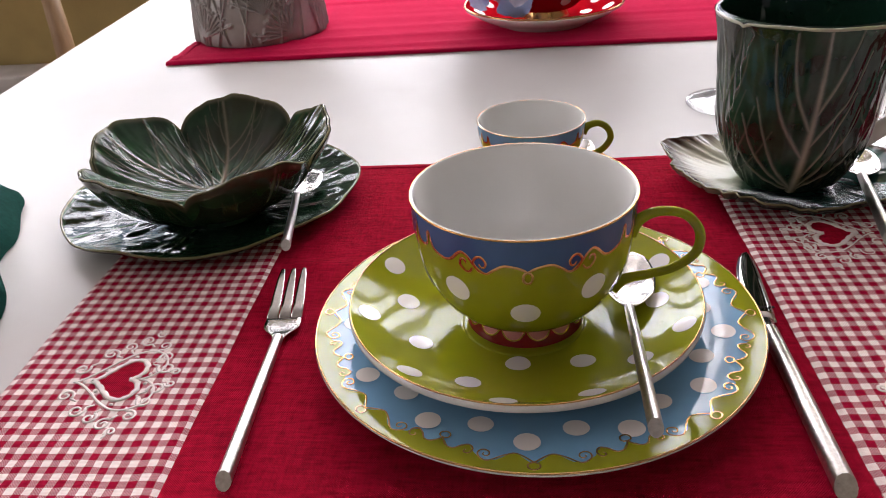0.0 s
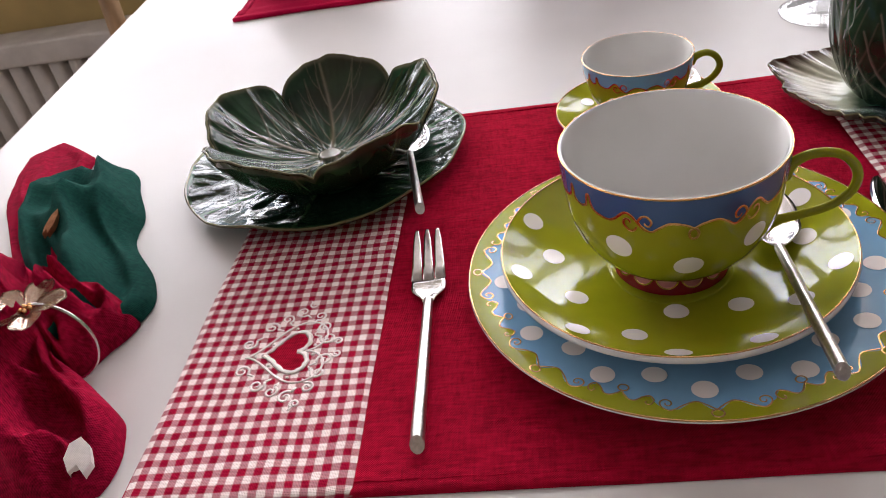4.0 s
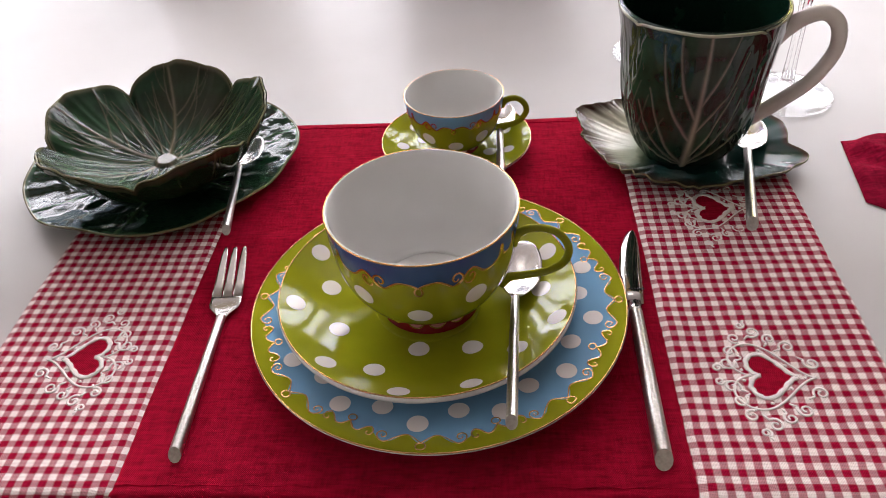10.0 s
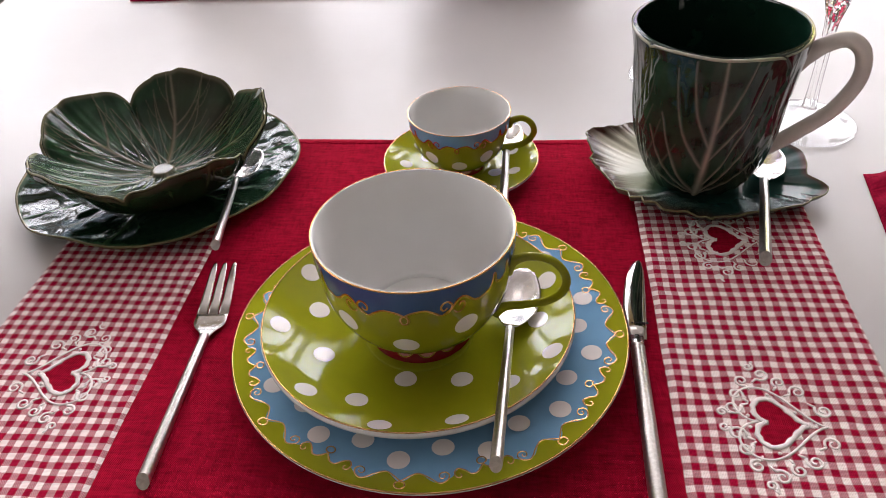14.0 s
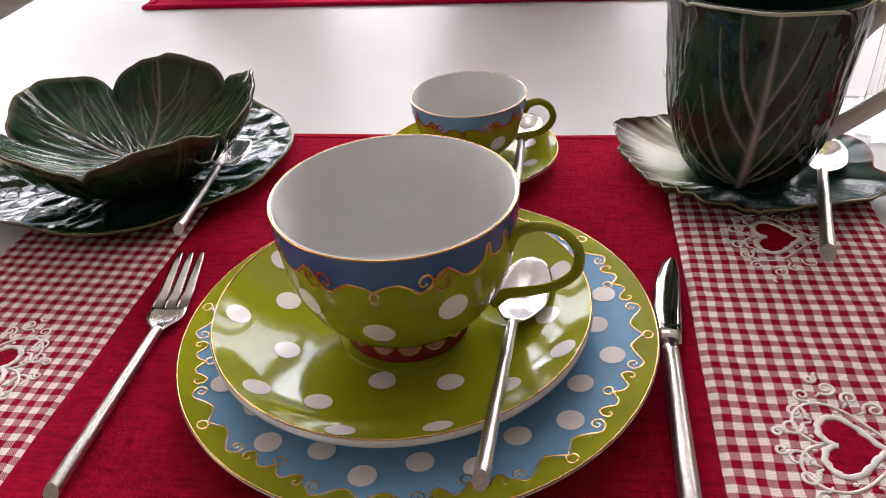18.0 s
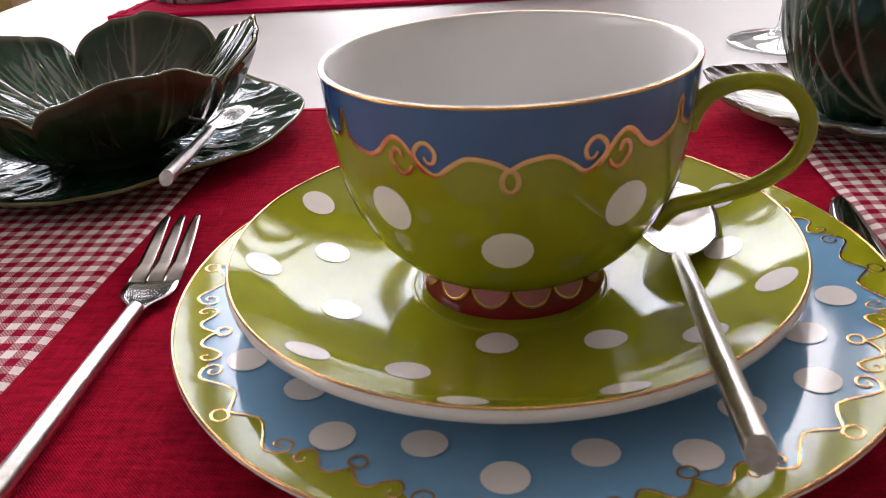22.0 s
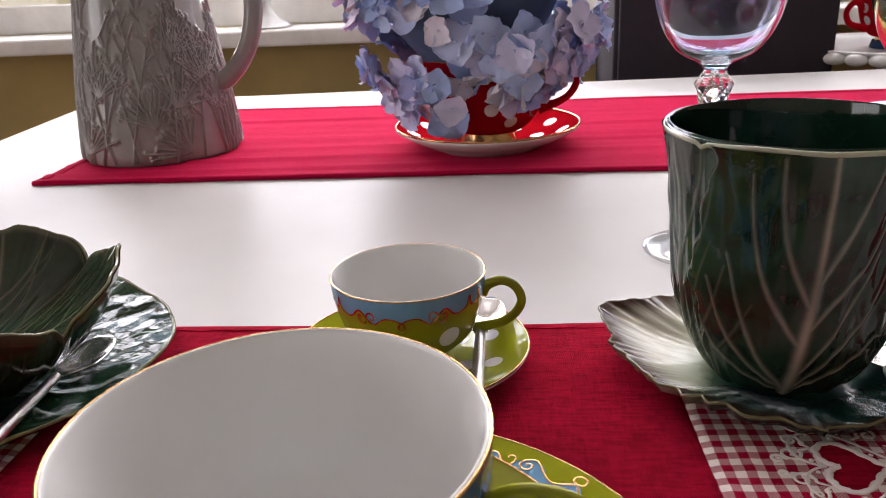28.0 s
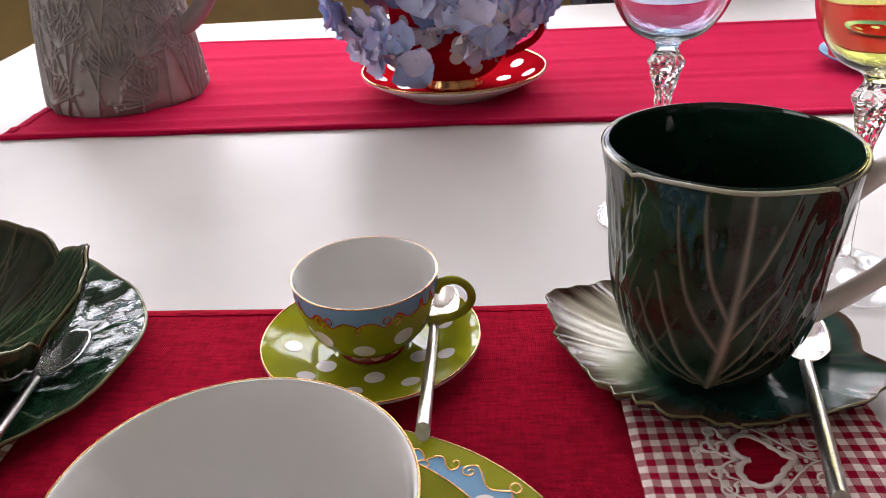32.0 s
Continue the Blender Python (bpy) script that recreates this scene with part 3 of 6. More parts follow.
stool = thing("metal_stool", "dark stool with a pale metal tube frame", "stool")
part("tube", tube_bm([(-1.02, 0.86 - 0.3, FLOOR_Z), (-0.955, 0.52, -0.20), (-0.93, 0.53, -0.115)], 0.011, 12), STEEL, stool, "pale metal tube")
part("tube", tube_bm([(-1.30, 0.40, FLOOR_Z), (-1.25, 0.42, -0.20), (-1.22, 0.43, -0.115)], 0.011, 12), STEEL, stool, "pale metal tube")
part("backrest", box_bm(-1.24, 0.44, -0.30, -0.97, 0.462, -0.12, 0.01), DARK_LACQUER, stool)

# ---- the table ----
table = thing("dining_table", "large white laminate dining table", "table", (0, 0, 0))
table.rotation_euler = (0, 0, radians(3.4))
TX0, TX1, TY0, TY1 = -0.518, 1.15, -0.36, 1.04
part("tabletop", box_bm(TX0, TY0, -0.032, TX1, TY1, 0.0, 0.003, 3), TABLETOP, table)
for x0, y0, x1, y1 in ((TX0 + 0.08, TY0 + 0.08, TX1 - 0.08, TY0 + 0.1), (TX0 + 0.08, TY1 - 0.1, TX1 - 0.08, TY1 - 0.08), (TX0 + 0.08, TY0 + 0.1, TX0 + 0.1, TY1 - 0.1), (TX1 - 0.1, TY0 + 0.1, TX1 - 0.08, TY1 - 0.1)):
    part("apron", box_bm(x0, y0, -0.12, x1, y1, -0.032), TABLETOP, table, smooth=False)
for x in (TX0 + 0.09, TX1 - 0.15):
    for y in (TY0 + 0.09, TY1 - 0.15):
        part("leg", box_bm(x, y, FLOOR_Z, x + 0.06, y + 0.06, -0.032, 0.004), TABLETOP, table)


def sheet_bm(x0, y0, x1, y1, z, nx, ny, thick, lift, soft_edge=0.0):
    """A cloth lying flat: a grid with small rises and a turned-down edge."""
    bm = bmesh.new()
    grid = []
    for j in range(ny + 1):
        row = []
        for i in range(nx + 1):
            x, y = x0 + (x1 - x0) * i / nx, y0 + (y1 - y0) * j / ny
            e = min(i, nx - i, j, ny - j)
            wx = soft_edge * noise.noise((x * 14, y * 14, 3.0)) if e == 0 else 0.0
            row.append(bm.verts.new((x + wx, y + wx, z + (thick if e else thick * 0.35) + max(0.0, lift(x, y)))))
        grid.append(row)
    for j in range(ny):
        for i in range(nx):
            bm.faces.new((grid[j][i], grid[j][i + 1], grid[j + 1][i + 1], grid[j + 1][i]))
    rim = [grid[0][i] for i in range(nx + 1)] + [grid[j][nx] for j in range(1, ny + 1)] + [grid[ny][i] for i in range(nx - 1, -1, -1)] + [grid[j][0] for j in range(ny - 1, 0, -1)]
    low = [bm.verts.new((v.co.x, v.co.y, z)) for v in rim]
    for i in range(len(rim)):
        j = (i + 1) % len(rim)
        bm.faces.new((rim[i], low[i], low[j], rim[j]))
    bm.faces.new(low[::-1])
    return bm


# ---- placemat ----
MX0, MX1, MY0, MY1, ML, MR = -0.254, 0.232, -0.117, 0.222, -0.1505, 0.1228
mat_thing = thing("placemat", "red linen placemat with gingham side strips", "placemat")


def ripple(x, y):
    return 0.0007 * noise.noise((x * 9, y * 16, 0.5)) + 0.0010 * math.exp(-((y - 0.075 + 0.05 * (x + 0.1)) / 0.004) ** 2) * (1 if -0.14 < x < -0.07 else 0)


part("centre_panel", sheet_bm(ML - 0.002, MY0, MR + 0.002, MY1, 0.0004, 70, 80, 0.0011, ripple, 0.001), RED_CLOTH, mat_thing, "plain red linen centre")
part("gingham_strip", sheet_bm(MX0, MY0, ML, MY1, 0.0004, 26, 80, 0.0015, ripple, 0.002), GINGHAM, mat_thing, "red and white gingham strip")
part("gingham_strip", sheet_bm(MR, MY0, MX1, MY1, 0.0004, 26, 80, 0.0015, ripple, 0.002), GINGHAM, mat_thing, "red and white gingham strip")
for y in (MY0 + 0.007, MY1 - 0.007):
    part("hem_seam", tube_bm([(ML + (MR - ML) * i / 40, y + 0.0004 * math.sin(i * 2.1), 0.0017) for i in range(41)], 0.0005, 6), RED_CLOTH, mat_thing)


def heart(t, su, sv):
    """A heart with its point towards +u."""
    v = 16 * math.sin(t) ** 3
    u = -(13 * math.cos(t) - 5 * math.cos(2 * t) - 2 * math.cos(3 * t) - math.cos(4 * t))
    return (u - 2.5) * su / 29, v * sv / 32


def embroider(cx, cy, way, turn):
    z = 0.0020
    c, s = math.cos(turn), math.sin(turn)

    def place(u, v, dz=0.0):
        x, y = way * u, v
        return (cx + x * c - y * s, cy + x * s + y * c, z + dz)

    bm = bmesh.new()
    rim = [heart(2 * math.pi * k / 48, 0.0245, 0.0295) for k in range(48)]
    top = [bm.verts.new(place(u, v, 0.0002)) for u, v in rim]
    low = [bm.verts.new(place(u, v, -0.0008)) for u, v in rim]
    bm.faces.new(top)
    for k in range(48):
        bm.faces.new((top[k], low[k], low[(k + 1) % 48], top[(k + 1) % 48]))
    bmesh.ops.recalc_face_normals(bm, faces=bm.faces[:])
    h = part("heart_applique", bm, RED_CLOTH, mat_thing, "red heart edged in white stitches", smooth=False)
    inner = [heart(2 * math.pi * k / 60, 0.0245, 0.0295) for k in range(61)]
    part("satin_stitch", tube_bm([place(u + 0.0004 * math.sin(k * 2.3), v, 0.0002) for k, (u, v) in enumerate(inner)], [0.0014 + 0.0002 * math.sin(k * 1.9) for k in range(61)], 6, squash=0.45), THREAD, h)
    outer = [heart(2 * math.pi * k / 60, 0.042, 0.044) for k in range(61)]
    part("outer_stitch", tube_bm([place(u, v) for u, v in outer], 0.0007, 6, squash=0.6), THREAD, h)
    for k in range(10):
        u, v = heart(0.62 + 5.05 * k / 9, 0.034, 0.037)
        bm = bmesh.new()
        bmesh.ops.create_icosphere(bm, subdivisions=1, radius=0.0011, matrix=Matrix.Translation(place(u, v)) @ Matrix.Diagonal((1, 1, 0.55, 1)))
        part("knot", bm, THREAD, h)
    for sg in (-1, 1):
        for u, v, r, st, d in ((0.021, 0.010, 0.0042, 2.6, 1), (0.011, 0.021, 0.0042, 3.6, -1), (0.003, 0.0265, 0.0036, 4.2, -1), (-0.005, 0.031, 0.0040, 4.0, 1), (-0.0105, 0.036, 0.0026, 1.0, -1), (-0.015, 0.026, 0.0036, 5.2, -1), (-0.019, 0.0165, 0.0038, 5.6, 1), (-0.0215, 0.008, 0.0044, 0.4, -1), (-0.027, 0.0045, 0.0026, 0.0, 1)):
            pts = spiral(u, v, r, st, 1.35, d, 18)
            part("curl_stitch", tube_bm([place(a, sg * b) for a, b in pts], [0.00085 - 0.00025 * k / 18 for k in range(19)], 5, squash=0.5), THREAD, h)
            tail = [(u + r * math.cos(st) * q + (0.78 * (u - 0.002)) * 0 , v + r * math.sin(st) * q) for q in (1.0, 1.45, 1.9)]
            part("curl_stitch", tube_bm([place(a, sg * b) for a, b in tail], [0.00085, 0.0007, 0.0005], 5, squash=0.5), THREAD, h)


embroider(0.1735, -0.0445, 1, -0.06)
embroider(0.1755, 0.099, 1, -0.03)
embroider(-0.1995, -0.0285, -1, 0.06)

# ---- table runner ----
runner = thing("table_runner", "crimson cotton table runner with soft creases", "table runner")


def creases(x, y):
    """Ironed folds and shallow waves that run along the runner."""
    v = 0.0016 * noise.noise((x * 2.2, y * 26, 1.5)) + 0.0008 * noise.noise((x * 5, y * 60, 4.5)) + 0.0016
    for yc, x0, k in ((0.60, -0.1, 0.005), (0.645, 0.15, 0.005), (0.56, -0.2, 0.004), (0.72, 0.3, 0.005), (0.80, -0.15, 0.006)):
        v += 0.0026 * math.exp(-((y - yc - 0.012 * math.sin(3 * x)) / k) ** 2) * math.exp(-((x - x0) / 0.28) ** 2)
    return v


part("cloth", sheet_bm(-0.392, 0.525, 1.02, 0.885, 0.0004, 150, 60, 0.0012, creases, 0.004), RUNNER_CLOTH, runner)
for y0, y1 in ((0.5245, 0.5345), (0.8755, 0.8855)):
    part("hem", sheet_bm(-0.3925, y0, 1.0205, y1, 0.0016, 150, 3, 0.0007, creases, 0.001), RUNNER_CLOTH, runner, "turned crimson hem")
part("hem", sheet_bm(-0.3925, 0.5347, -0.3825, 0.8753, 0.0016, 3, 50, 0.0007, creases, 0.001), RUNNER_CLOTH, runner, "turned crimson hem")


# ---- porcelain ----
def dish(name, label, category, centre, prof_top, prof_under, top_mat, under_mat, group):
    th = thing(name, label, category, centre, group)
    sk = Skin([(r, z) for r, z in reversed(prof_top)])
    part("top_glaze", lathe_bm(prof_top, 128), top_mat, th)
    u = part("underside", lathe_bm(prof_under, 128), under_mat, th, "white porcelain underside")
    return th, Skin(prof_top), u


def smooth_profile(keys, steps=6):
    return spline(keys, steps)


# the way along a plate's face runs from its middle to its rim; the face looks up, so offsets are turned
def on_face(skin):
    class Face:
        def at(self, s, th, off=0.0):
            return skin.at(s, th, -off)

        def along(self, z=None, r=None):
            return skin.along(z, r)
    return Face()


P_TOP = smooth_profile([(0.0005, 0.0105), (0.04, 0.0105), (0.058, 0.0110), (0.068, 0.0138), (0.080, 0.0160), (0.092, 0.0172), (0.1036, 0.0183)])
P_UND = [(0.1036, 0.0183), (0.1042, 0.0176), (0.1036, 0.0166), (0.088, 0.0140), (0.074, 0.0100), (0.066, 0.0060), (0.064, 0.0022), (0.060, 0.0022), (0.058, 0.0060), (0.001, 0.0070)]
plate, sk, _ = dish("dinner_plate", "sky blue plate with lime scalloped border and white dots", "plate", (0, 0, 0), P_TOP, P_UND, BLUE, PORCELAIN, "polka dot tableware")
face = on_face(sk)
s_edge, s_rim = sk.along(r=0.0986), sk.d[-1]
AMP = 0.0080
PH = -math.pi / 2 - 0.03
part("lime_border", band_on(face, lambda th: s_edge - AMP * edge_height(th - PH, 8, PLATE_EDGE), lambda th: s_rim, 0.00015), LIME, plate, "lime green scalloped border")
garland(face, s_edge, AMP, 8, 0.00068, plate, PH)
ring_on(sk, s_rim, 0.00048, plate)
for k in range(13):
    for r, ph in ((0.0858, 0.0), (0.0782, 0.5)):
        part("white_dot", disc_on(face, sk.along(r=r), radians(-93.5) + (k + ph) * 2 * math.pi / 13, 0.0053, 0.0003), DOT, plate)

S_TOP = smooth_profile([(0.0005, 0.0172), (0.026, 0.0170), (0.030, 0.0162), (0.045, 0.0182), (0.065, 0.0245), (0.0803, 0.0330)])
S_UND = [(0.0803, 0.0330), (0.0812, 0.0320), (0.0811, 0.0298), (0.064, 0.0205), (0.052, 0.0150), (0.050, 0.0107), (0.047, 0.0107), (0.045, 0.0140), (0.001, 0.0145)]
saucer, sk, _ = dish("saucer", "lime green saucer with white dots on the plate", "saucer", (-0.0050, -0.0030, 0), S_TOP, S_UND, LIME, PORCELAIN, "polka dot tableware")
face = on_face(sk)
ring_on(sk, sk.d[-1], 0.00038, saucer)
for deg, r in ((-95, 0.0345), (-54, 0.0425), (-114, 0.0585), (-154, 0.0517), (171, 0.0562), (-132, 0.0715), (-97, 0.0741), (-69.5, 0.0727), (-40, 0.063), (-19, 0.0731), (3, 0.0625), (23.4, 0.073), (55, 0.060), (90, 0.054), (126, 0.058), (153.6, 0.072), (112, 0.072), (76, 0.072), (-172, 0.072)):
    part("white_dot", disc_on(face, sk.along(r=r), radians(deg), 0.0056, 0.0002), DOT, saucer)


def teacup(name, label, centre, z0, foot_r, keys, inner, handle, handle_r, dots, dot_r, body_mat, band_mat, group, turn=0.0, fancy=True, scallops=14):
    """A footed cup. keys: the outer profile from the foot's neck to the rim; inner: the lining from the rim to the middle."""
    th = thing(name, label, "cup", centre, group)
    th.rotation_euler = (0, 0, turn)
    prof = smooth_profile(keys, 7)
    sk = Skin(prof)
    part("body", lathe_bm(prof, 128), body_mat, th)
    part("lining", lathe_bm(smooth_profile(inner, 7), 128), PORCELAIN, th, "white porcelain inside")
    fz = keys[0][1]
    fprof = smooth_profile([(foot_r * 1.05, z0), (foot_r * 1.04, z0 + (fz - z0) * 0.25), (foot_r * 0.98, z0 + (fz - z0) * 0.7), (keys[0][0], fz + 0.0004)], 4)
    foot = part("foot", lathe_bm([(foot_r * 0.9, z0 + 0.001), (foot_r * 0.95, z0)] + fprof, 96), CRIMSON if fancy else GOLD, th, "crimson scalloped foot" if fancy else "gold foot ring")
    fs = Skin(fprof)
    if fancy:
        top = fs.d[-1]
        for k in range(scallops):
            c, hw = 2 * math.pi * k / scallops, math.pi / scallops
            bm = bmesh.new()
            arc = [(top - (top * 0.62) * math.sin(math.pi * q / 12), c + hw * 0.96 * -math.cos(math.pi * q / 12)) for q in range(13)]
            up = [bm.verts.new(fs.at(top, a, 0.0002)) for _, a in arc]
            dn = [bm.verts.new(fs.at(s, a, 0.0002)) for s, a in arc]
            for q in range(12):
                vs = [up[q], dn[q], dn[q + 1], up[q + 1]]
                bm.faces.new(vs)
            part("scallop", bm, PINK, foot, "pink scallop edged in gold")
            part("gold_arc", ribbon_on(fs, arc, 0.0007 * foot_r / 0.024, 0.0004), GOLD, foot)
    top = sk.d[-1]
    ring_on(sk, top, 0.00042 * (keys[-1][0] / 0.049), th)
    if band_mat:
        size = keys[-1][0] / 0.0495
        ph = -math.pi / 2 - turn + 0.018
        part("colour_band", band_on(sk, lambda a: top - size * edge_height(a - ph, 3, CUP_EDGE), lambda a: top - 0.0003, 0.00015, 540), band_mat, th, "blue band under the rim")
        scrolls(sk, top, size, 3, 0.0013 * size, th, ph)
    for z, count, ph in dots:
        for k in range(count):
            part("white_dot", disc_on(sk, sk.along(z=z), -math.pi / 2 - turn + ph + k * 2 * math.pi / count, dot_r, 0.0002), DOT, th)
    pts = spline(handle, 6)
    rr = [handle_r * (1.0 + 0.5 * abs(2 * i / (len(pts) - 1) - 1) ** 4) for i in range(len(pts))]
    part("handle", tube_bm(pts, rr, 14, squash=1.25), body_mat, th, "curved loop handle")
    return th


CUP_OUT = [(0.0248, 0.0262), (0.0325, 0.0292), (0.0410, 0.0392), (0.0466, 0.0530), (0.0487, 0.0680), (0.0495, 0.0840)]
CUP_IN = [(0.0495, 0.0840), (0.0483, 0.0842), (0.0474, 0.0800), (0.0455, 0.0630), (0.0412, 0.0460), (0.0335, 0.0352), (0.0280, 0.0306), (0.0268, 0.0283), (0.0254, 0.0281), (0.0240, 0.0292), (0.0005, 0.0298)]
A_H = radians(-14)


def handle_points(angle, pts):
    return [(r * math.cos(angle), r * math.sin(angle), z) for r, z in pts]


teacup("teacup", "large lime and blue polka dot teacup on its saucer", (-0.0042, 0.0006, 0), 0.0164, 0.0262, CUP_OUT, CUP_IN,
       handle_points(A_H, [(0.0468, 0.0655), (0.0505, 0.0728), (0.0585, 0.0774), (0.0688, 0.0768), (0.0752, 0.0692), (0.0742, 0.0592), (0.0660, 0.0510), (0.0550, 0.0460), (0.0460, 0.0425), (0.0405, 0.0370)]),
       0.0017, ((0.0478, 5, -0.005), (0.0565, 5, -0.005 + math.pi / 5)), 0.0062, LIME, DEEP_BLUE, "polka dot tableware")

# the small cup and saucer behind
T_TOP = smooth_profile([(0.0005, 0.0068), (0.016, 0.0068), (0.020, 0.0060), (0.032, 0.0072), (0.045, 0.0105), (0.0546, 0.0142)])
T_UND = [(0.0546, 0.0142), (0.0551, 0.0135), (0.0546, 0.0125), (0.042, 0.0075), (0.034, 0.0045), (0.032, 0.0018), (0.030, 0.0018), (0.028, 0.0035), (0.001, 0.0035)]
small_saucer, sk, _ = dish("espresso_saucer", "small lime saucer with white dots on the placemat", "saucer", (0.0042, 0.1768, 0), T_TOP, T_UND, LIME, PORCELAIN, "polka dot tableware")
face = on_face(sk)
ring_on(sk, sk.d[-1], 0.00042, small_saucer)
for r, count, ph in ((0.0265, 6, 0.16), (0.0395, 9, -0.10)):
    for k in range(count):
        part("white_dot", disc_on(face, sk.along(r=r), -math.pi / 2 + ph + k * 2 * math.pi / count, 0.0050 if r < 0.03 else 0.0046, 0.0002), DOT, small_saucer)
SC_OUT = [(0.0150, 0.0115), (0.0205, 0.0135), (0.0285, 0.0220), (0.0328, 0.0330), (0.0346, 0.0420), (0.0353, 0.0502)]
SC_IN = [(0.0353, 0.0502), (0.0344, 0.0503), (0.0336, 0.0470), (0.0320, 0.0350), (0.0275, 0.0245), (0.0195, 0.0170), (0.0187, 0.0154), (0.0178, 0.0150), (0.0169, 0.0163), (0.0005, 0.0166)]
teacup("espresso_cup", "small lime and blue polka dot espresso cup", (0.0041, 0.1773, 0), 0.0066, 0.0158, SC_OUT, SC_IN,
       handle_points(radians(-4), [(0.0333, 0.0400), (0.0365, 0.0440), (0.0430, 0.0460), (0.0490, 0.0430), (0.0515, 0.0365), (0.0485, 0.0300), (0.0425, 0.0255), (0.0360, 0.0235), (0.0295, 0.0215)]),
       0.0017, ((0.0235, 5, 0.05), (0.0290, 5, 0.05 + math.pi / 5)), 0.0052, LIME, BLUE, "polka dot tableware", scallops=10)

# ---- cutlery ----
def handle_bm(p0, p1, r0, r1, n=14):
    """A round handle with a slanted flat end at p0."""
    a, b = Vector(p0), Vector(p1)
    d = (b - a).normalized()
    side = d.cross(Vector((0, 0, 1))).normalized()
    up = side.cross(d)
    bm = bmesh.new()
    prev = None
    for i, t in enumerate((0.0, 0.02, 0.3, 0.7, 0.97, 1.0)):
        r = r0 + (r1 - r0) * t
        ring = []
        for k in range(n):
            q = 2 * math.pi * k / n
            p = a + (b - a) * t + r * (math.cos(q) * side + math.sin(q) * up)
            if i == 0:
                p += d * r * 0.75 * (1 + math.sin(q))
            elif i == 1:
                p += d * r * 0.80 * (1 + math.sin(q))
            ring.append(bm.verts.new(p))
        if prev:
            for k in range(n):
                bm.faces.new((prev[k], prev[(k + 1) % n], ring[(k + 1) % n], ring[k]))
        else:
            cap = ring
        prev = ring
    for ring in (cap[::-1], prev):
        bm.faces.new([bm.verts.new(v.co) for v in ring])
    return bm


def strip_bm(axis, widths, drop, thick, cross=7, dish=None):
    """A plate of metal along an axis of points; widths, and how deep its middle sinks, at each."""
    pts = [Vector(p) for p in axis]
    bm = bmesh.new()
    rows = []
    for i, p in enumerate(pts):
        d = (pts[min(i + 1, len(pts) - 1)] - pts[max(i - 1, 0)]).normalized()
        side = d.cross(Vector((0, 0, 1))).normalized()
        up = side.cross(d)
        top, bot = [], []
        for k in range(cross):
            v = 2 * k / (cross - 1) - 1
            q = p + side * (widths[i] * v) - up * (drop[i] * (1 - v * v))
            top.append(bm.verts.new(q))
            bot.append(bm.verts.new(q - up * thick * (1 - 0.6 * v * v)))
        rows.append((top, bot))
    for (t0, b0), (t1, b1) in zip(rows, rows[1:]):
        for k in range(cross - 1):
            bm.faces.new((t0[k], t0[k + 1], t1[k + 1], t1[k]))
            bm.faces.new((b0[k + 1], b0[k], b1[k], b1[k + 1]))
        bm.faces.new((b0[0], t0[0], t1[0], b1[0]))
        bm.faces.new((t0[-1], b0[-1], b1[-1], t1[-1]))
    for t, b in (rows[0], rows[-1]):
        for k in range(cross - 1):
            bm.faces.new((t[k], b[k], b[k + 1], t[k + 1]))
    bmesh.ops.recalc_face_normals(bm, faces=bm.faces[:])
    return bm


def spoon(label, end, neck, tip, width, r0=0.0034, r1=0.0026):
    th = thing("spoon", label, "spoon", (0, 0, 0), "steel spoons")
    e, k, t = Vector(end), Vector(neck), Vector(tip)
    part("handle", handle_bm(e, k, r0, r1), STEEL, th, "round satin handle with slanted end")
    d = t - k
    n = 16
    axis, w, drop = [], [], []
    for i in range(n + 1):
        q = i / n
        axis.append(k - (k - e).normalized() * -0.002 + d * q + Vector((0, 0, -0.0012 * math.sin(math.pi * min(1, q * 1.05)))))
        shape = 0.0032 + (width - 0.0032) * min(1.0, max(0.0, (q - 0.02) / 0.30)) ** 0.62
        if q > 0.45:
            shape = width * math.sqrt(max(0.0, 1 - ((q - 0.50) / 0.502) ** 2))
        w.append(max(shape, 0.0006))
        drop.append(0.0036 * math.sin(math.pi * q) ** 0.8 * (w[-1] / width) if 0 < q < 1 else 0.0)
    part("bowl", strip_bm(axis, w, drop, 0.0009, 11), POLISHED, th, "polished oval spoon bowl")
    return th


spoon("steel spoon lying across the lime saucer", (0.0390, -0.1033, 0.0385), (0.0430, -0.0098, 0.0266), (0.0500, 0.0330, 0.0300), 0.0118, 0.0028, 0.0023)
spoon("steel spoon lying on the espresso saucer", (0.0365, 0.0900, 0.0245), (0.0365, 0.1735, 0.0200), (0.0410, 0.2120, 0.0205), 0.0092, 0.0031, 0.0024)
spoon("steel spoon resting on the cabbage plate", (-0.1312, 0.0480, 0.0305), (-0.1480, 0.1370, 0.0190), (-0.1458, 0.1795, 0.0175), 0.0098, 0.0027, 0.0021)
spoon("steel spoon lying on the leaf saucer", (0.1852, 0.0560, 0.0205), (0.2050, 0.1445, 0.0168), (0.2190, 0.1865, 0.0168), 0.0120, 0.0036, 0.0028)

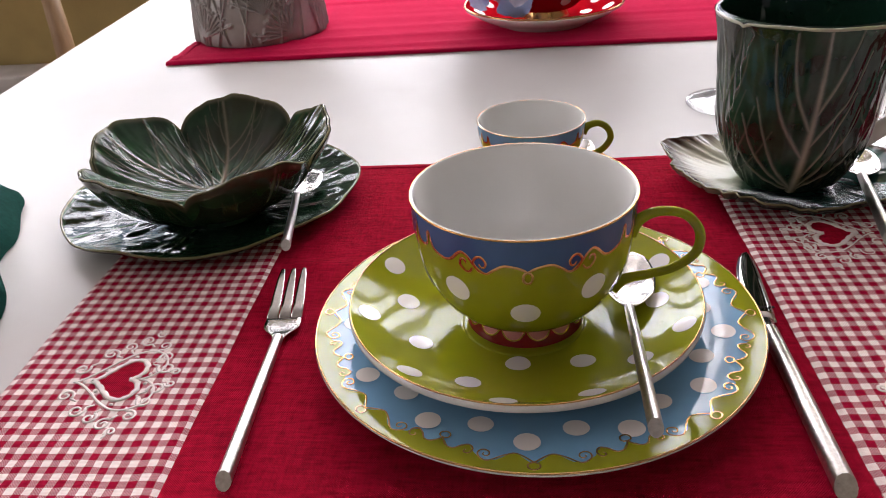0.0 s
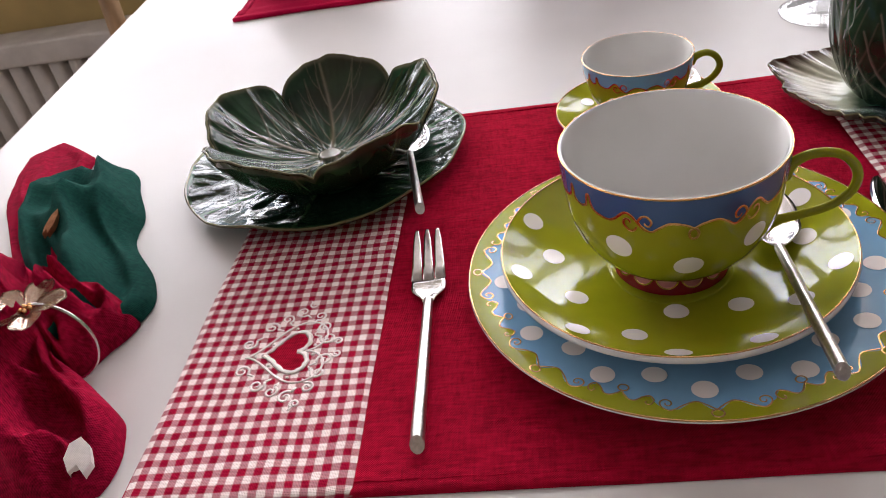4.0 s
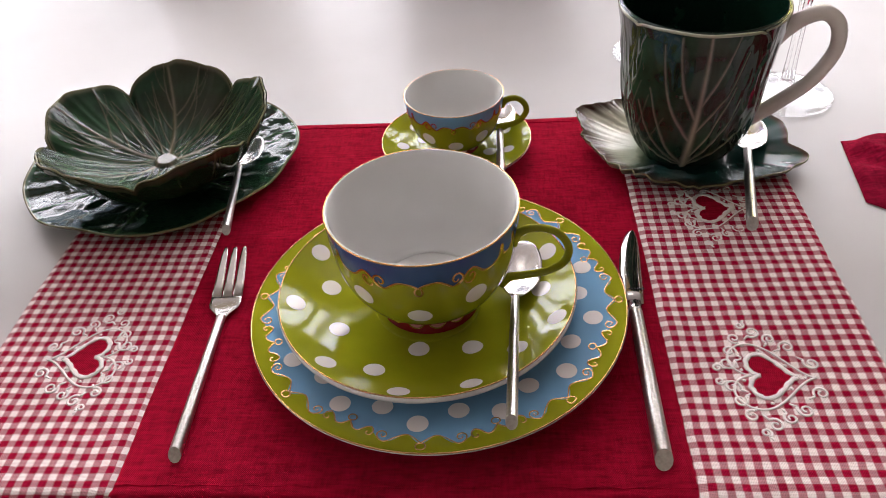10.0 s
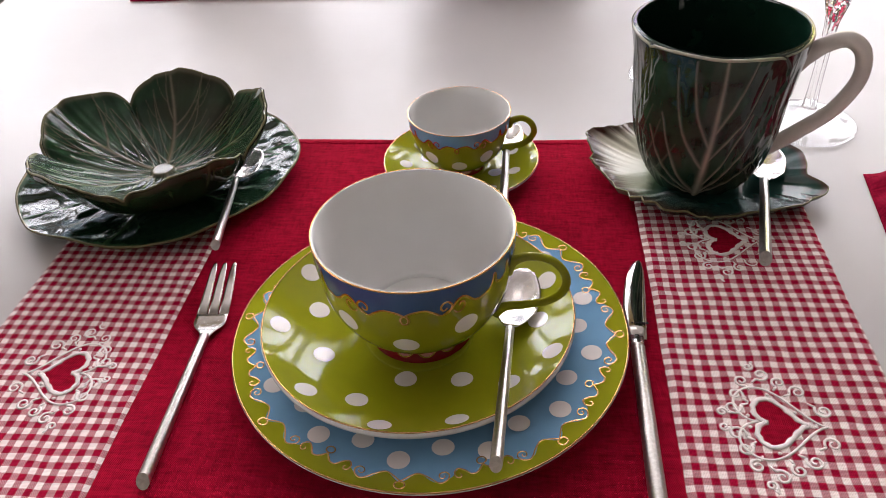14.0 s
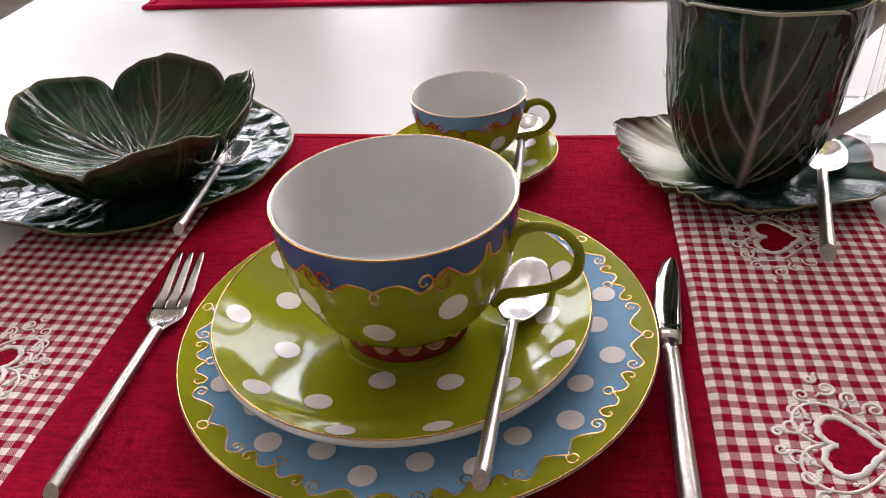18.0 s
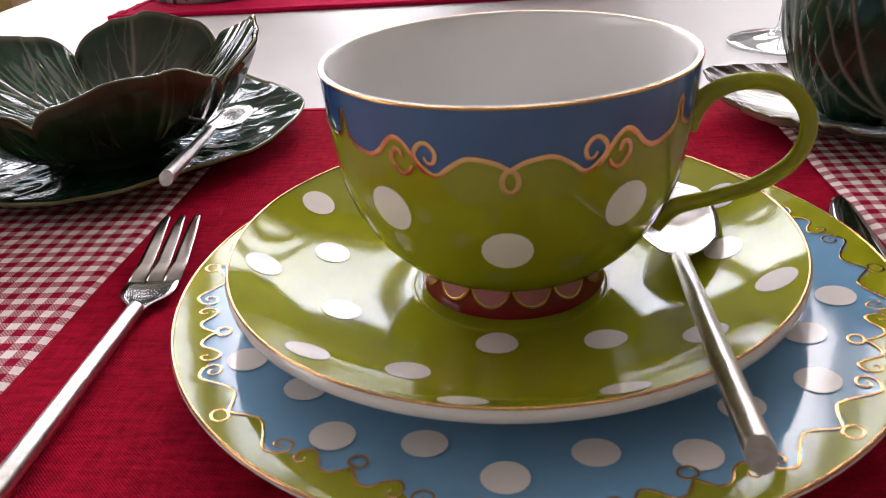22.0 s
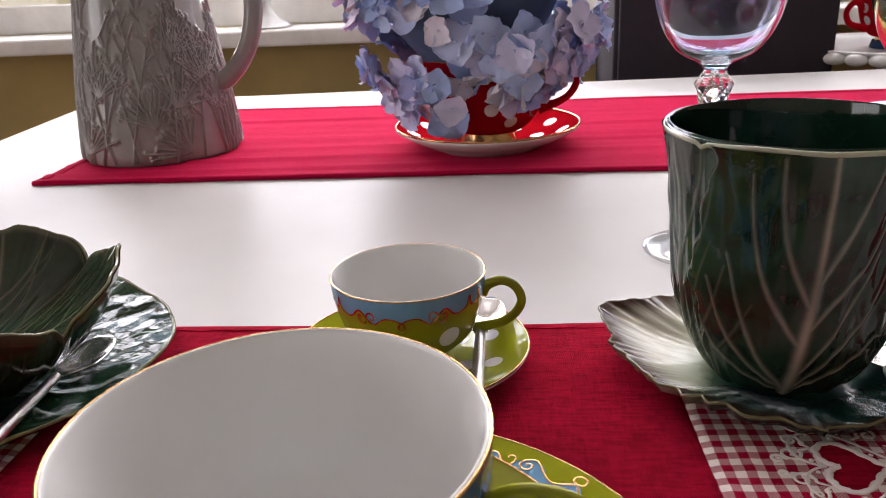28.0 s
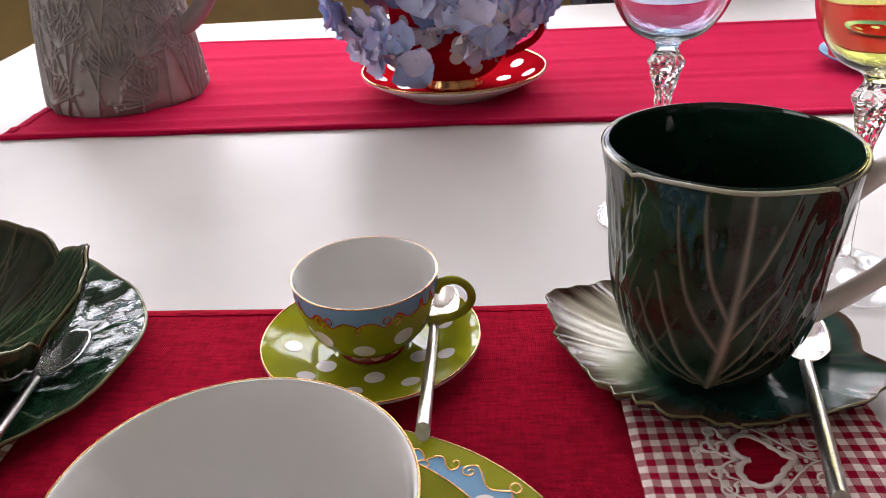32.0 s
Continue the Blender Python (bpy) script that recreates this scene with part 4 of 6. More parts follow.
fork = thing("fork", "three-tined steel fork lying on the placemat", "fork")
part("handle", handle_bm((-0.1241, -0.0985, 0.0062), (-0.1272, 0.0, 0.0052), 0.0033, 0.0026), STEEL, fork, "round satin handle with slanted end")
ax0, ax1 = Vector((-0.1272, -0.001, 0.0052)), Vector((-0.1310, 0.054, 0.0125))
fd = (ax1 - ax0)
fs_ = fd.cross(Vector((0, 0, 1))).normalized()
axis = [ax0 + fd * q + Vector((0, 0, -0.0022 * math.sin(math.pi * min(1, q * 1.2)))) for q in (0, 0.04, 0.08, 0.12, 0.16, 0.20, 0.25, 0.30, 0.36)]
part("neck", strip_bm(axis, [0.0030, 0.0034, 0.0046, 0.0066, 0.0084, 0.0092, 0.0093, 0.0091, 0.0089], [0.0] * 3 + [0.0004] * 6, 0.0016, 9), POLISHED, fork, "broad fork shoulder")
for sg in (-1, 0, 1):
    axis = [ax0 + fd * q + fs_ * (sg * (0.0063 - 0.0007 * (q - 0.45))) + Vector((0, 0, -0.0022 * math.sin(math.pi * min(1, q * 1.2)))) for q in (0.33, 0.52, 0.70, 0.88, 1.0, 1.02)]
    part("tine", strip_bm(axis, [0.0030, 0.0027, 0.0024, 0.0019, 0.0012, 0.0003], [0.0] * 6, 0.0015, 5), POLISHED, fork)

knife = thing("knife", "broad-bladed steel knife lying on the placemat", "knife")
part("handle", handle_bm((0.1090, -0.1015, 0.0066), (0.1100, -0.0010, 0.0062), 0.0043, 0.0038), STEEL, knife, "round satin handle with slanted end")
part("collar", tube_bm([(0.1100, -0.0012, 0.0062), (0.1101, 0.0020, 0.0060), (0.1103, 0.0075, 0.0056)], [0.0040, 0.0037, 0.0042], 14, squash=0.6), POLISHED, knife)
bm = bmesh.new()
left = [(-0.0050, 0.006), (-0.0062, 0.016), (-0.0068, 0.030), (-0.0062, 0.044), (-0.0045, 0.056), (-0.0018, 0.066), (0.0010, 0.0715), (0.0036, 0.0720)]
right = [(0.0048, 0.006), (0.0054, 0.016), (0.0058, 0.030), (0.0062, 0.044), (0.0064, 0.056), (0.0062, 0.064), (0.0056, 0.0692), (0.0048, 0.0715)]
rows = []
for (xl, y), (xr, yr) in zip(left, right):
    rows.append([[bm.verts.new((0.1103 + (y * 0.055) + xl + (xr - xl) * k / 4, y + (yr - y) * k / 4, z + 0.0007 * math.sin(math.pi * k / 4) * s)) for k in range(5)] for z, s in ((0.0062, 1), (0.0050, -1))])
for (t0, b0), (t1, b1) in zip(rows, rows[1:]):
    for k in range(4):
        bm.faces.new((t0[k], t0[k + 1], t1[k + 1], t1[k]))
        bm.faces.new((b0[k + 1], b0[k], b1[k], b1[k + 1]))
    bm.faces.new((b0[0], t0[0], t1[0], b1[0]))
    bm.faces.new((t0[4], b0[4], b1[4], t1[4]))
for t, b in (rows[0], rows[-1]):
    for k in range(4):
        bm.faces.new((t[k], b[k], b[k + 1], t[k + 1]))
bmesh.ops.recalc_face_normals(bm, faces=bm.faces[:])
blade = part("blade", bm, steel("mirror_steel", 0.07, 120.0), knife, "broad rounded blade")
for k in range(6):
    x = 0.1085 + 0.0016 * k
    part("stamped_mark", box_bm(x, 0.0172, 0.00645, x + 0.0011, 0.0183, 0.00695), DARK_LACQUER, blade, smooth=False)


# ---- cabbage ware ----
def seg_dist(px, py, ax, ay, bx, by):
    dx, dy = bx - ax, by - ay
    t = max(0.0, min(1.0, ((px - ax) * dx + (py - ay) * dy) / (dx * dx + dy * dy + 1e-12)))
    return math.hypot(px - ax - t * dx, py - ay - t * dy), t


def leaf_veins(length, spread, count, bend=0.15, seed=1):
    """Segments (ax, ay, bx, by, half width) of a leaf's rib and side veins; the rib runs along +x."""
    rng = random.Random(seed)
    out = []
    px, py = 0.0, 0.0
    for i in range(8):
        q = (i + 1) / 8
        x, y = length * q, bend * length * q * q
        out.append((px, py, x, y, 0.0019 * (1 - 0.75 * q) * length / 0.07, 1.0))
        px, py = x, y
    for i in range(count):
        q0 = 0.08 + 0.72 * i / count
        for sg in (-1, 1):
            q = q0 + rng.uniform(-0.05, 0.05)
            if rng.random() < 0.12:
                continue
            a = (0.50 + 0.22 * q) * sg + rng.uniform(-0.13, 0.13)
            x, y = length * q, bend * length * q * q
            ln = spread * (0.9 - 0.5 * q) * rng.uniform(0.85, 1.1)
            for k in range(4):
                nx, ny = x + ln / 4 * math.cos(a), y + ln / 4 * math.sin(a)
                out.append((x, y, nx, ny, 0.00062 * (1 - 0.2 * k) * length / 0.07, 0.62 - 0.1 * k))
                x, y = nx, ny
                a -= 0.07 * sg
    return out


def vein_lines(lines):
    """Segments from smooth lines; each line: its points, half width at the root and the tip, strength."""
    out = []
    for pts, w0, w1, force in lines:
        q = spline(pts, 4)
        for i, (a, b) in enumerate(zip(q, q[1:])):
            t = i / (len(q) - 1)
            out.append((a[0], a[1], b[0], b[1], w0 + (w1 - w0) * t, force * (1 - 0.35 * t)))
    return out


def vein_at(segs, x, y):
    best = 0.0
    for ax, ay, bx, by, w, force in segs:
        if abs(x - ax) > 0.016 or abs(y - ay) > 0.016:
            continue
        d, _ = seg_dist(x, y, ax, ay, bx, by)
        if d < 3 * w:
            best = max(best, force * math.exp(-(d / w) ** 2))
    return best


def cabbage_leaf(length, seed, lean=0.0):
    """A cabbage leaf's ribs: a broad midrib, long side veins that leave it low and run out beside it, and forks."""
    r = random.Random(seed)
    mid = [(0.006, 0.0), (length * 0.3, lean * 0.10 * length), (length * 0.6, lean * 0.35 * length), (length * 0.9, lean * 0.8 * length)]
    lines = [(mid, 0.0019, 0.0008, 0.9)]
    for sg in (-1, 1):
        for k, q in enumerate((0.06, 0.10, 0.22, 0.38, 0.54)):
            q += r.uniform(-0.03, 0.03)
            x0, y0 = length * q, lean * 0.6 * length * q * q
            a = sg * (0.98 - 0.14 * k + r.uniform(-0.09, 0.09)) if k < 2 else sg * (0.66 + 0.05 * k + r.uniform(-0.1, 0.1))
            ln = length * (0.78 - 0.09 * k) * r.uniform(0.9, 1.1)
            bend = -sg * r.uniform(0.3, 0.75)
            pts = [(x0, y0)]
            for i in range(1, 5):
                b = a + bend * i / 4
                pts.append((pts[-1][0] + ln / 4 * math.cos(b), pts[-1][1] + ln / 4 * math.sin(b)))
            lines.append((pts, 0.00060, 0.00032, 0.60))
            fx, fy = pts[2]
            b = a + bend * 0.6 + sg * 0.45
            lines.append(([(fx, fy), (fx + 0.008 * math.cos(b), fy + 0.008 * math.sin(b)), (fx + 0.018 * math.cos(b - sg * 0.2), fy + 0.018 * math.sin(b - sg * 0.2))], 0.0004, 0.0003, 0.3))
    return vein_lines(lines)


def grid_part(name, pts, vein, closed, mat, parent, label=""):
    """A smooth mesh from rows of places, with the glaze's vein strength at each."""
    bm = bmesh.new()
    rows = [[bm.verts.new(p) for p in row] for row in pts]
    for a, b in zip(rows, rows[1:]):
        n = len(a)
        for i in range(n if closed else n - 1):
            j = (i + 1) % n
            bm.faces.new((a[i], a[j], b[j], b[i]))
    ob = part(name, bm, mat, parent, label)
    at = ob.data.attributes.new("vein", "FLOAT", "POINT")
    at.data.foreach_set("value", [v for row in vein for v in row])
    return ob


def lobes(th, notches, depth):
    """1 at the middle of a lobe, less near a notch."""
    ns = sorted(n % (2 * math.pi) for n in notches)
    th %= 2 * math.pi
    lo = max([n for n in ns if n <= th], default=ns[-1] - 2 * math.pi)
    hi = min([n for n in ns if n > th], default=ns[0] + 2 * math.pi)
    return 1 - depth * (1 - math.sin(math.pi * (th - lo) / (hi - lo)) ** 0.7)


NOTCH = [radians(a) for a in (126, 59, -15, -83, -165)]
MIDS = [radians(a) for a in (92, 22, -49, -124, 160)]
LEAFS = [cabbage_leaf(0.085, 10 + i, 0.16 * (-1) ** i) for i in range(5)]


def bowl_point(q, th, out=0.0):
    """q from 0 at the middle to 1 at the rim."""
    lob = 1 - (1 - lobes(th, NOTCH, 0.105)) * min(1.0, q * 1.1) ** 1.5
    rim = 0.0785 * lob + 0.0010 * math.sin(11 * th + 1) * q + 0.0014 * noise.noise((3 * math.cos(th), 3 * math.sin(th), 7.0)) + 0.0016 * q ** 3 * noise.noise((7 * math.cos(th), 7 * math.sin(th), 3.0))
    hgt = 0.0580 - 0.0145 * (1 - lob) / 0.105 + 0.0006 * math.sin(17 * th) + 0.0016 * noise.noise((6 * math.cos(th), 6 * math.sin(th), 11.0))
    hgt += 0.0035 * math.exp(-((th - radians(30) + math.pi) % (2 * math.pi) - math.pi) ** 2 / 0.03)
    r = rim * (0.10 * q + 0.90 * q ** 0.80)
    z = 0.0175 + (hgt - 0.0175) * (0.22 * q + 0.78 * q ** 2.2)
    fold = 0.0028 * q * math.exp(-(min(abs((th - n + math.pi) % (2 * math.pi) - math.pi) for n in NOTCH) / 0.05) ** 2)
    return r + out, th, z - fold


def bowl_vein(q, th, r):
    best = 0.0
    for m, segs in zip(MIDS, LEAFS):
        d = (th - m + math.pi) % (2 * math.pi) - math.pi
        if abs(d) < 0.80:
            best = max(best, vein_at(segs, r * math.cos(d), r * math.sin(d)))
    return best


bowl = thing("cabbage_bowl", "dark green glazed cabbage leaf bowl on its plate", "bowl", (-0.2045, 0.1475, 0))
NT, NQ = 600, 100
inside, iv, outside, ov = [], [], [], []
for j in range(NQ + 1):
    q = max(j / NQ, 0.0004)
    ri, vi, ro, vo = [], [], [], []
    for i in range(NT):
        th = 2 * math.pi * i / NT
        r, _, z = bowl_point(q, th)
        v = bowl_vein(q, th, r)
        # puckered leaf flesh between the ribs, drawn out along them; a flat round boss in the middle
        boss = max(0.0, min(1.0, (0.0088 - r) / 0.0012))
        rough = (noise.noise((5 * math.cos(3 * th), 5 * math.sin(3 * th), r * 30)) * 0.0006 + noise.noise((r * 60 * math.cos(th), r * 60 * math.sin(th), 2.0)) * 0.0008) * (1 - 0.6 * v) * min(1.0, 4 * q) * (1 - boss)
        ri.append((r * math.cos(th), r * math.sin(th), (z + 0.0006 * v + rough) * (1 - boss) + 0.0205 * boss))
        v = max(v, 0.55 * boss)
        edge = math.exp(-((1 - q) / 0.02) ** 2)
        vi.append(min(1.0, v * 1.0 + 0.55 * edge))
        lim = 0.0112 + (z - 0.0016 - 0.0112) * q ** 1.6 if q < 0.985 else z - 0.0005
        ro.append(((r + 0.0026 * q) * math.cos(th), (r + 0.0026 * q) * math.sin(th), lim + rough * 0.6 + 0.0008 * v * q))
        vo.append(min(1.0, 0.55 * v * q + 0.4 * edge))
    inside.append(ri), iv.append(vi), outside.append(ro), ov.append(vo)
grid_part("inner_leaves", inside, iv, True, BOWL_GLAZE, bowl, "veined leaves with pale ribs")
grid_part("outer_leaves", [r for r in outside[::-1]], ov[::-1], True, BOWL_GLAZE, bowl, "dark outer leaves")
rim_pts = [Vector(inside[-1][i]) * 0.5 + Vector(outside[-1][i]) * 0.5 for i in range(NT)] + [Vector(inside[-1][0]) * 0.5 + Vector(outside[-1][0]) * 0.5]
part("rim", tube_bm(rim_pts, 0.0008, 8, False), OLIVE_EDGE, bowl, "thin olive worn rim")
part("foot_ring", lathe_bm([(0.030, 0.0145), (0.032, 0.0068), (0.029, 0.0068), (0.027, 0.0145)], 64), PLATE_GLAZE, bowl)

cplate = thing("cabbage_plate", "dark green glazed cabbage leaf plate under a bowl", "plate", (-0.2136, 0.1647, 0))
PV = [leaf_veins(0.105, 0.040, 8, 0.06 * (-1) ** i, 30 + i) for i in range(7)]
top, tv, und, uv = [], [], [], []
for j in range(57):
    q = max(j / 56, 0.004)
    rt, vt, ru, vu = [], [], [], []
    for i in range(440):
        th = 2 * math.pi * i / 440
        rim = 0.0978 + 0.0016 * math.sin(5 * th + 0.6) + 0.0007 * math.sin(11 * th)
        r = rim * q
        z = 0.0058 + 0.0085 * max(0.0, (q - 0.45) / 0.55) ** 1.3 + 0.0016 * q ** 4 * math.sin(6 * th + 0.4)
        v = 0.0
        for k, segs in enumerate(PV):
            d = (th - (k + 0.3) * 2 * math.pi / 7 + math.pi) % (2 * math.pi) - math.pi
            if abs(d) < 0.62:
                v = max(v, vein_at(segs, r * math.cos(d), r * math.sin(d)))
        rug = noise.noise((9 * math.cos(th), 9 * math.sin(th), r * 50)) * 0.0007 + noise.noise((r * 48 * math.cos(th), r * 48 * math.sin(th), 1.0)) * 0.0013 + noise.noise((r * 90 * math.cos(th), r * 90 * math.sin(th), 9.0)) * 0.0007
        rt.append((r * math.cos(th), r * math.sin(th), z + 0.0006 * v + rug * min(1, q * 1.5)))
        edge = math.exp(-((1 - q) / 0.02) ** 2)
        vt.append(min(1.0, v * 0.8 + 0.9 * edge))
        ru.append(((r + 0.001 * q) * math.cos(th), (r + 0.001 * q) * math.sin(th), max(0.0024, z - 0.0042 * (1 - 0.45 * q)) if q < 0.985 else z - 0.0004))
        vu.append(0.3 * edge)
    top.append(rt), tv.append(vt), und.append(ru), uv.append(vu)
grid_part("top_leaves", top, tv, True, PLATE_GLAZE, cplate, "veined green leaves in relief")
grid_part("underside", und[::-1], uv[::-1], True, PLATE_GLAZE, cplate)
part("rim", tube_bm([Vector(top[-1][i % 440]) * 0.5 + Vector(und[-1][i % 440]) * 0.5 for i in range(441)], 0.0009, 8, False), OLIVE_EDGE, cplate, "olive green rim")

# mug
MUG_RIM = glaze("worn_rim_glaze", (0.30, 0.29, 0.22), 0.12, 0.3, 0.2)
mug = thing("cabbage_mug", "tall dark green cabbage leaf mug with pale handle", "mug", (0.1647, 0.1622, 0))
MPROF = spline([(0.0240, 0.0108), (0.0290, 0.0122), (0.0352, 0.0215), (0.0412, 0.0360), (0.0450, 0.0560), (0.0472, 0.0800), (0.0492, 0.1000), (0.0518, 0.1158)], 14)
MS = Skin(MPROF)
ML_ = MS.d[-1]


def mug_leaf(seed, flip):
    """Ribs of one standing leaf, as (way up, way round): a midrib that forks high up and a fan of veins from its foot."""
    r = random.Random(seed)
    lines = [([(0.006, 0.0), (0.035, 0.002), (0.062, 0.004), (0.092, 0.005), (0.112, 0.0045)], 0.0022, 0.0007, 1.0)]
    for pts, w in (
            ([(0.055, 0.003), (0.076, -0.006), (0.098, -0.010), (0.112, -0.011)], 0.0009),
            ([(0.062, 0.004), (0.080, 0.012), (0.098, 0.018), (0.112, 0.021)], 0.0009),
            ([(0.034, 0.0015), (0.056, -0.012), (0.078, -0.019), (0.104, -0.022)], 0.0010),
            ([(0.042, 0.002), (0.060, 0.013), (0.076, 0.022), (0.098, 0.028)], 0.0008),
            ([(0.012, -0.001), (0.030, -0.013), (0.049, -0.021), (0.072, -0.028)], 0.0010),
            ([(0.010, -0.001), (0.024, -0.016), (0.040, -0.028), (0.060, -0.036)], 0.0009),
            ([(0.009, -0.001), (0.018, -0.016), (0.029, -0.029), (0.044, -0.040)], 0.0008),
            ([(0.012, 0.001), (0.028, 0.012), (0.046, 0.023), (0.066, 0.030)], 0.0010),
            ([(0.010, 0.001), (0.022, 0.016), (0.035, 0.029), (0.052, 0.040)], 0.0009),
            ([(0.020, 0.001), (0.038, 0.010), (0.056, 0.017), (0.074, 0.024)], 0.0007)):
        j = r.uniform(-0.0015, 0.0015)
        lines.append(([(a + j, b + j) for a, b in pts], w, 0.0004, 0.62))
    return vein_lines([([(a, flip * b) for a, b in p], w0, w1, f) for p, w0, w1, f in lines])


M_LEAVES = [(radians(a), mug_leaf(80 + i, f)) for i, (a, f) in enumerate(((-101, 1), (-24, -1), (45, 1), (118, -1), (186, 1)))]
M_EDGES = [radians(a) for a in (-150, -58, 12, 82, 150)]
rows_, vv = [], []
for j in range(131):
    s = ML_ * j / 130
    rr_ = MS.at(s, 0).x
    rw, vr = [], []
    for i in range(520):
        th = 2 * math.pi * i / 520
        v = 0.0
        for c, segs in M_LEAVES:
            d = (th - c + math.pi) % (2 * math.pi) - math.pi
            if abs(d) < 0.95:
                v = max(v, vein_at(segs, s, d * rr_) * (1.0 if c < -1.7 else 0.30))
        # the leaf that lies over its neighbour ends in a ragged step
        step = 0.0
        for n, e in enumerate(M_EDGES):
            e2 = e + 0.10 * math.sin(s * 75 + n) + 0.035 * math.sin(s * 190 + 2 * n) + 0.02 * math.sin(s * 420 + n) + 0.30 * max(0, 0.6 - s / ML_) * (1 if n % 2 else -1)
            d = (th - e2 + math.pi) % (2 * math.pi) - math.pi
            if 0 <= d < 0.8:
                step = max(step, (1 - d / 0.8) * min(1.0, d / 0.02))
        flesh = noise.noise((th * 5, s * 36, 4.0)) * 0.0011 + noise.noise((th * 12, s * 60, 8.0)) * 0.0006
        p = MS.at(s, th, 0.0010 * v + 0.0014 * step + flesh * (1 - 0.6 * v) * min(1.0, 6 * (1 - s / ML_) + 0.1))
        rw.append(tuple(p))
        vr.append(min(1.0, v * 0.95))
    rows_.append(rw), vv.append(vr)
grid_part("body", rows_, vv, True, MUG_GLAZE, mug, "veined leaves with purple-brown blotches")
part("lining", lathe_bm(spline([(0.0516, 0.1160), (0.0502, 0.1166), (0.0488, 0.1140), (0.0452, 0.0800), (0.0428, 0.0540), (0.0370, 0.0320), (0.0260, 0.0180), (0.0150, 0.0155), (0.0005, 0.0154)], 8), 96), MUG_IN, mug, "glossy dark green inside")
part("rim", tube_bm([(0.0513 * math.cos(a), 0.0513 * math.sin(a), 0.1157 + 0.0006 * math.sin(3 * a + 1) + 0.0003 * math.sin(8 * a) - 0.0013 * math.exp(-((a - radians(211)) / 0.03) ** 2) - 0.0010 * math.exp(-((a - radians(300)) / 0.03) ** 2)) for a in (2 * math.pi * k / 200 for k in range(201))], 0.0010, 10, False), MUG_RIM, mug, "worn pale rim")
part("foot", lathe_bm([(0.001, 0.0112), (0.0245, 0.0112), (0.0250, 0.0095), (0.0220, 0.0095)], 64), MUG_GLAZE, mug)
part("handle", tube_bm(spline(handle_points(radians(-12), [(0.0455, 0.0935), (0.0507, 0.1000), (0.0602, 0.1084), (0.0713, 0.1118), (0.0805, 0.1040), (0.0820, 0.0874), (0.0729, 0.0671), (0.0577, 0.0511), (0.0440, 0.0390), (0.0385, 0.0345)]), 8), [0.0046 - 0.0008 * math.sin(math.pi * i / 72) for i in range(73)], 16, squash=1.25), CREAM_GLAZE, mug, "pale cream loop handle")

# leaf saucer
def leaf_saucer_glaze():
    m, n, l, b = mat_base("leaf_saucer_glaze", (0.02, 0.06, 0.04), 0.15)
    co = n.new("ShaderNodeTexCoord").outputs["Object"]
    s = n.new("ShaderNodeSeparateXYZ")
    l.new(co, s.inputs[0])
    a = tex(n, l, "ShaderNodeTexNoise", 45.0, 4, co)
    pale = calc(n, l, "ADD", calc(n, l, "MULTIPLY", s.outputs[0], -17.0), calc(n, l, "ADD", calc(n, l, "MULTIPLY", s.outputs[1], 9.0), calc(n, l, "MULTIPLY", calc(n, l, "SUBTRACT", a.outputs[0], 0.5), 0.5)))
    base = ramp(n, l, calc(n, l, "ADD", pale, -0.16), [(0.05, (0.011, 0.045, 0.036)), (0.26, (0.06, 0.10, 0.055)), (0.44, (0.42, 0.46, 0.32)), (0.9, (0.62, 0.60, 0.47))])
    at = n.new("ShaderNodeAttribute")
    at.attribute_name = "vein"
    brown = calc(n, l, "MULTIPLY", at.outputs["Fac"], calc(n, l, "ADD", calc(n, l, "MULTIPLY", a.outputs[0], 0.6), 0.65))
    l.new(mixc(n, l, brown, base, (0.055, 0.020, 0.013)), b.inputs["Base Color"])
    r = tex(n, l, "ShaderNodeTexNoise", 120.0, 3, co)
    bump(n, l, b, r.outputs[0], 0.15, 0.001)
    b.inputs["Specular IOR Level"].default_value = 0.22
    return m


LEAF_SAUCER = leaf_saucer_glaze()
leaf = thing("leaf_saucer", "leaf-shaped saucer shading from cream to dark green", "saucer", (0.1720, 0.1680, 0))
RAD = [(-180, 0.0735), (-165, 0.0700), (-150, 0.0700), (-125, 0.0660), (-108, 0.0605), (-90, 0.0595), (-75, 0.0600), (-52, 0.0650), (-33, 0.0710), (-17, 0.0790), (-7, 0.0660), (12, 0.0690), (35, 0.0660), (60, 0.0630), (90, 0.0610), (115, 0.0620), (132, 0.0665), (136, 0.0700), (139, 0.0670), (148, 0.0755), (154, 0.0830), (158, 0.0855), (162, 0.0815), (170, 0.0770), (180, 0.0735)]


def leaf_radius(deg):
    for (a, ra), (b, rb) in zip(RAD, RAD[1:]):
        if a <= deg <= b:
            t = (deg - a) / (b - a)
            return ra + (rb - ra) * (0.5 - 0.5 * math.cos(math.pi * t))
    return 0.07


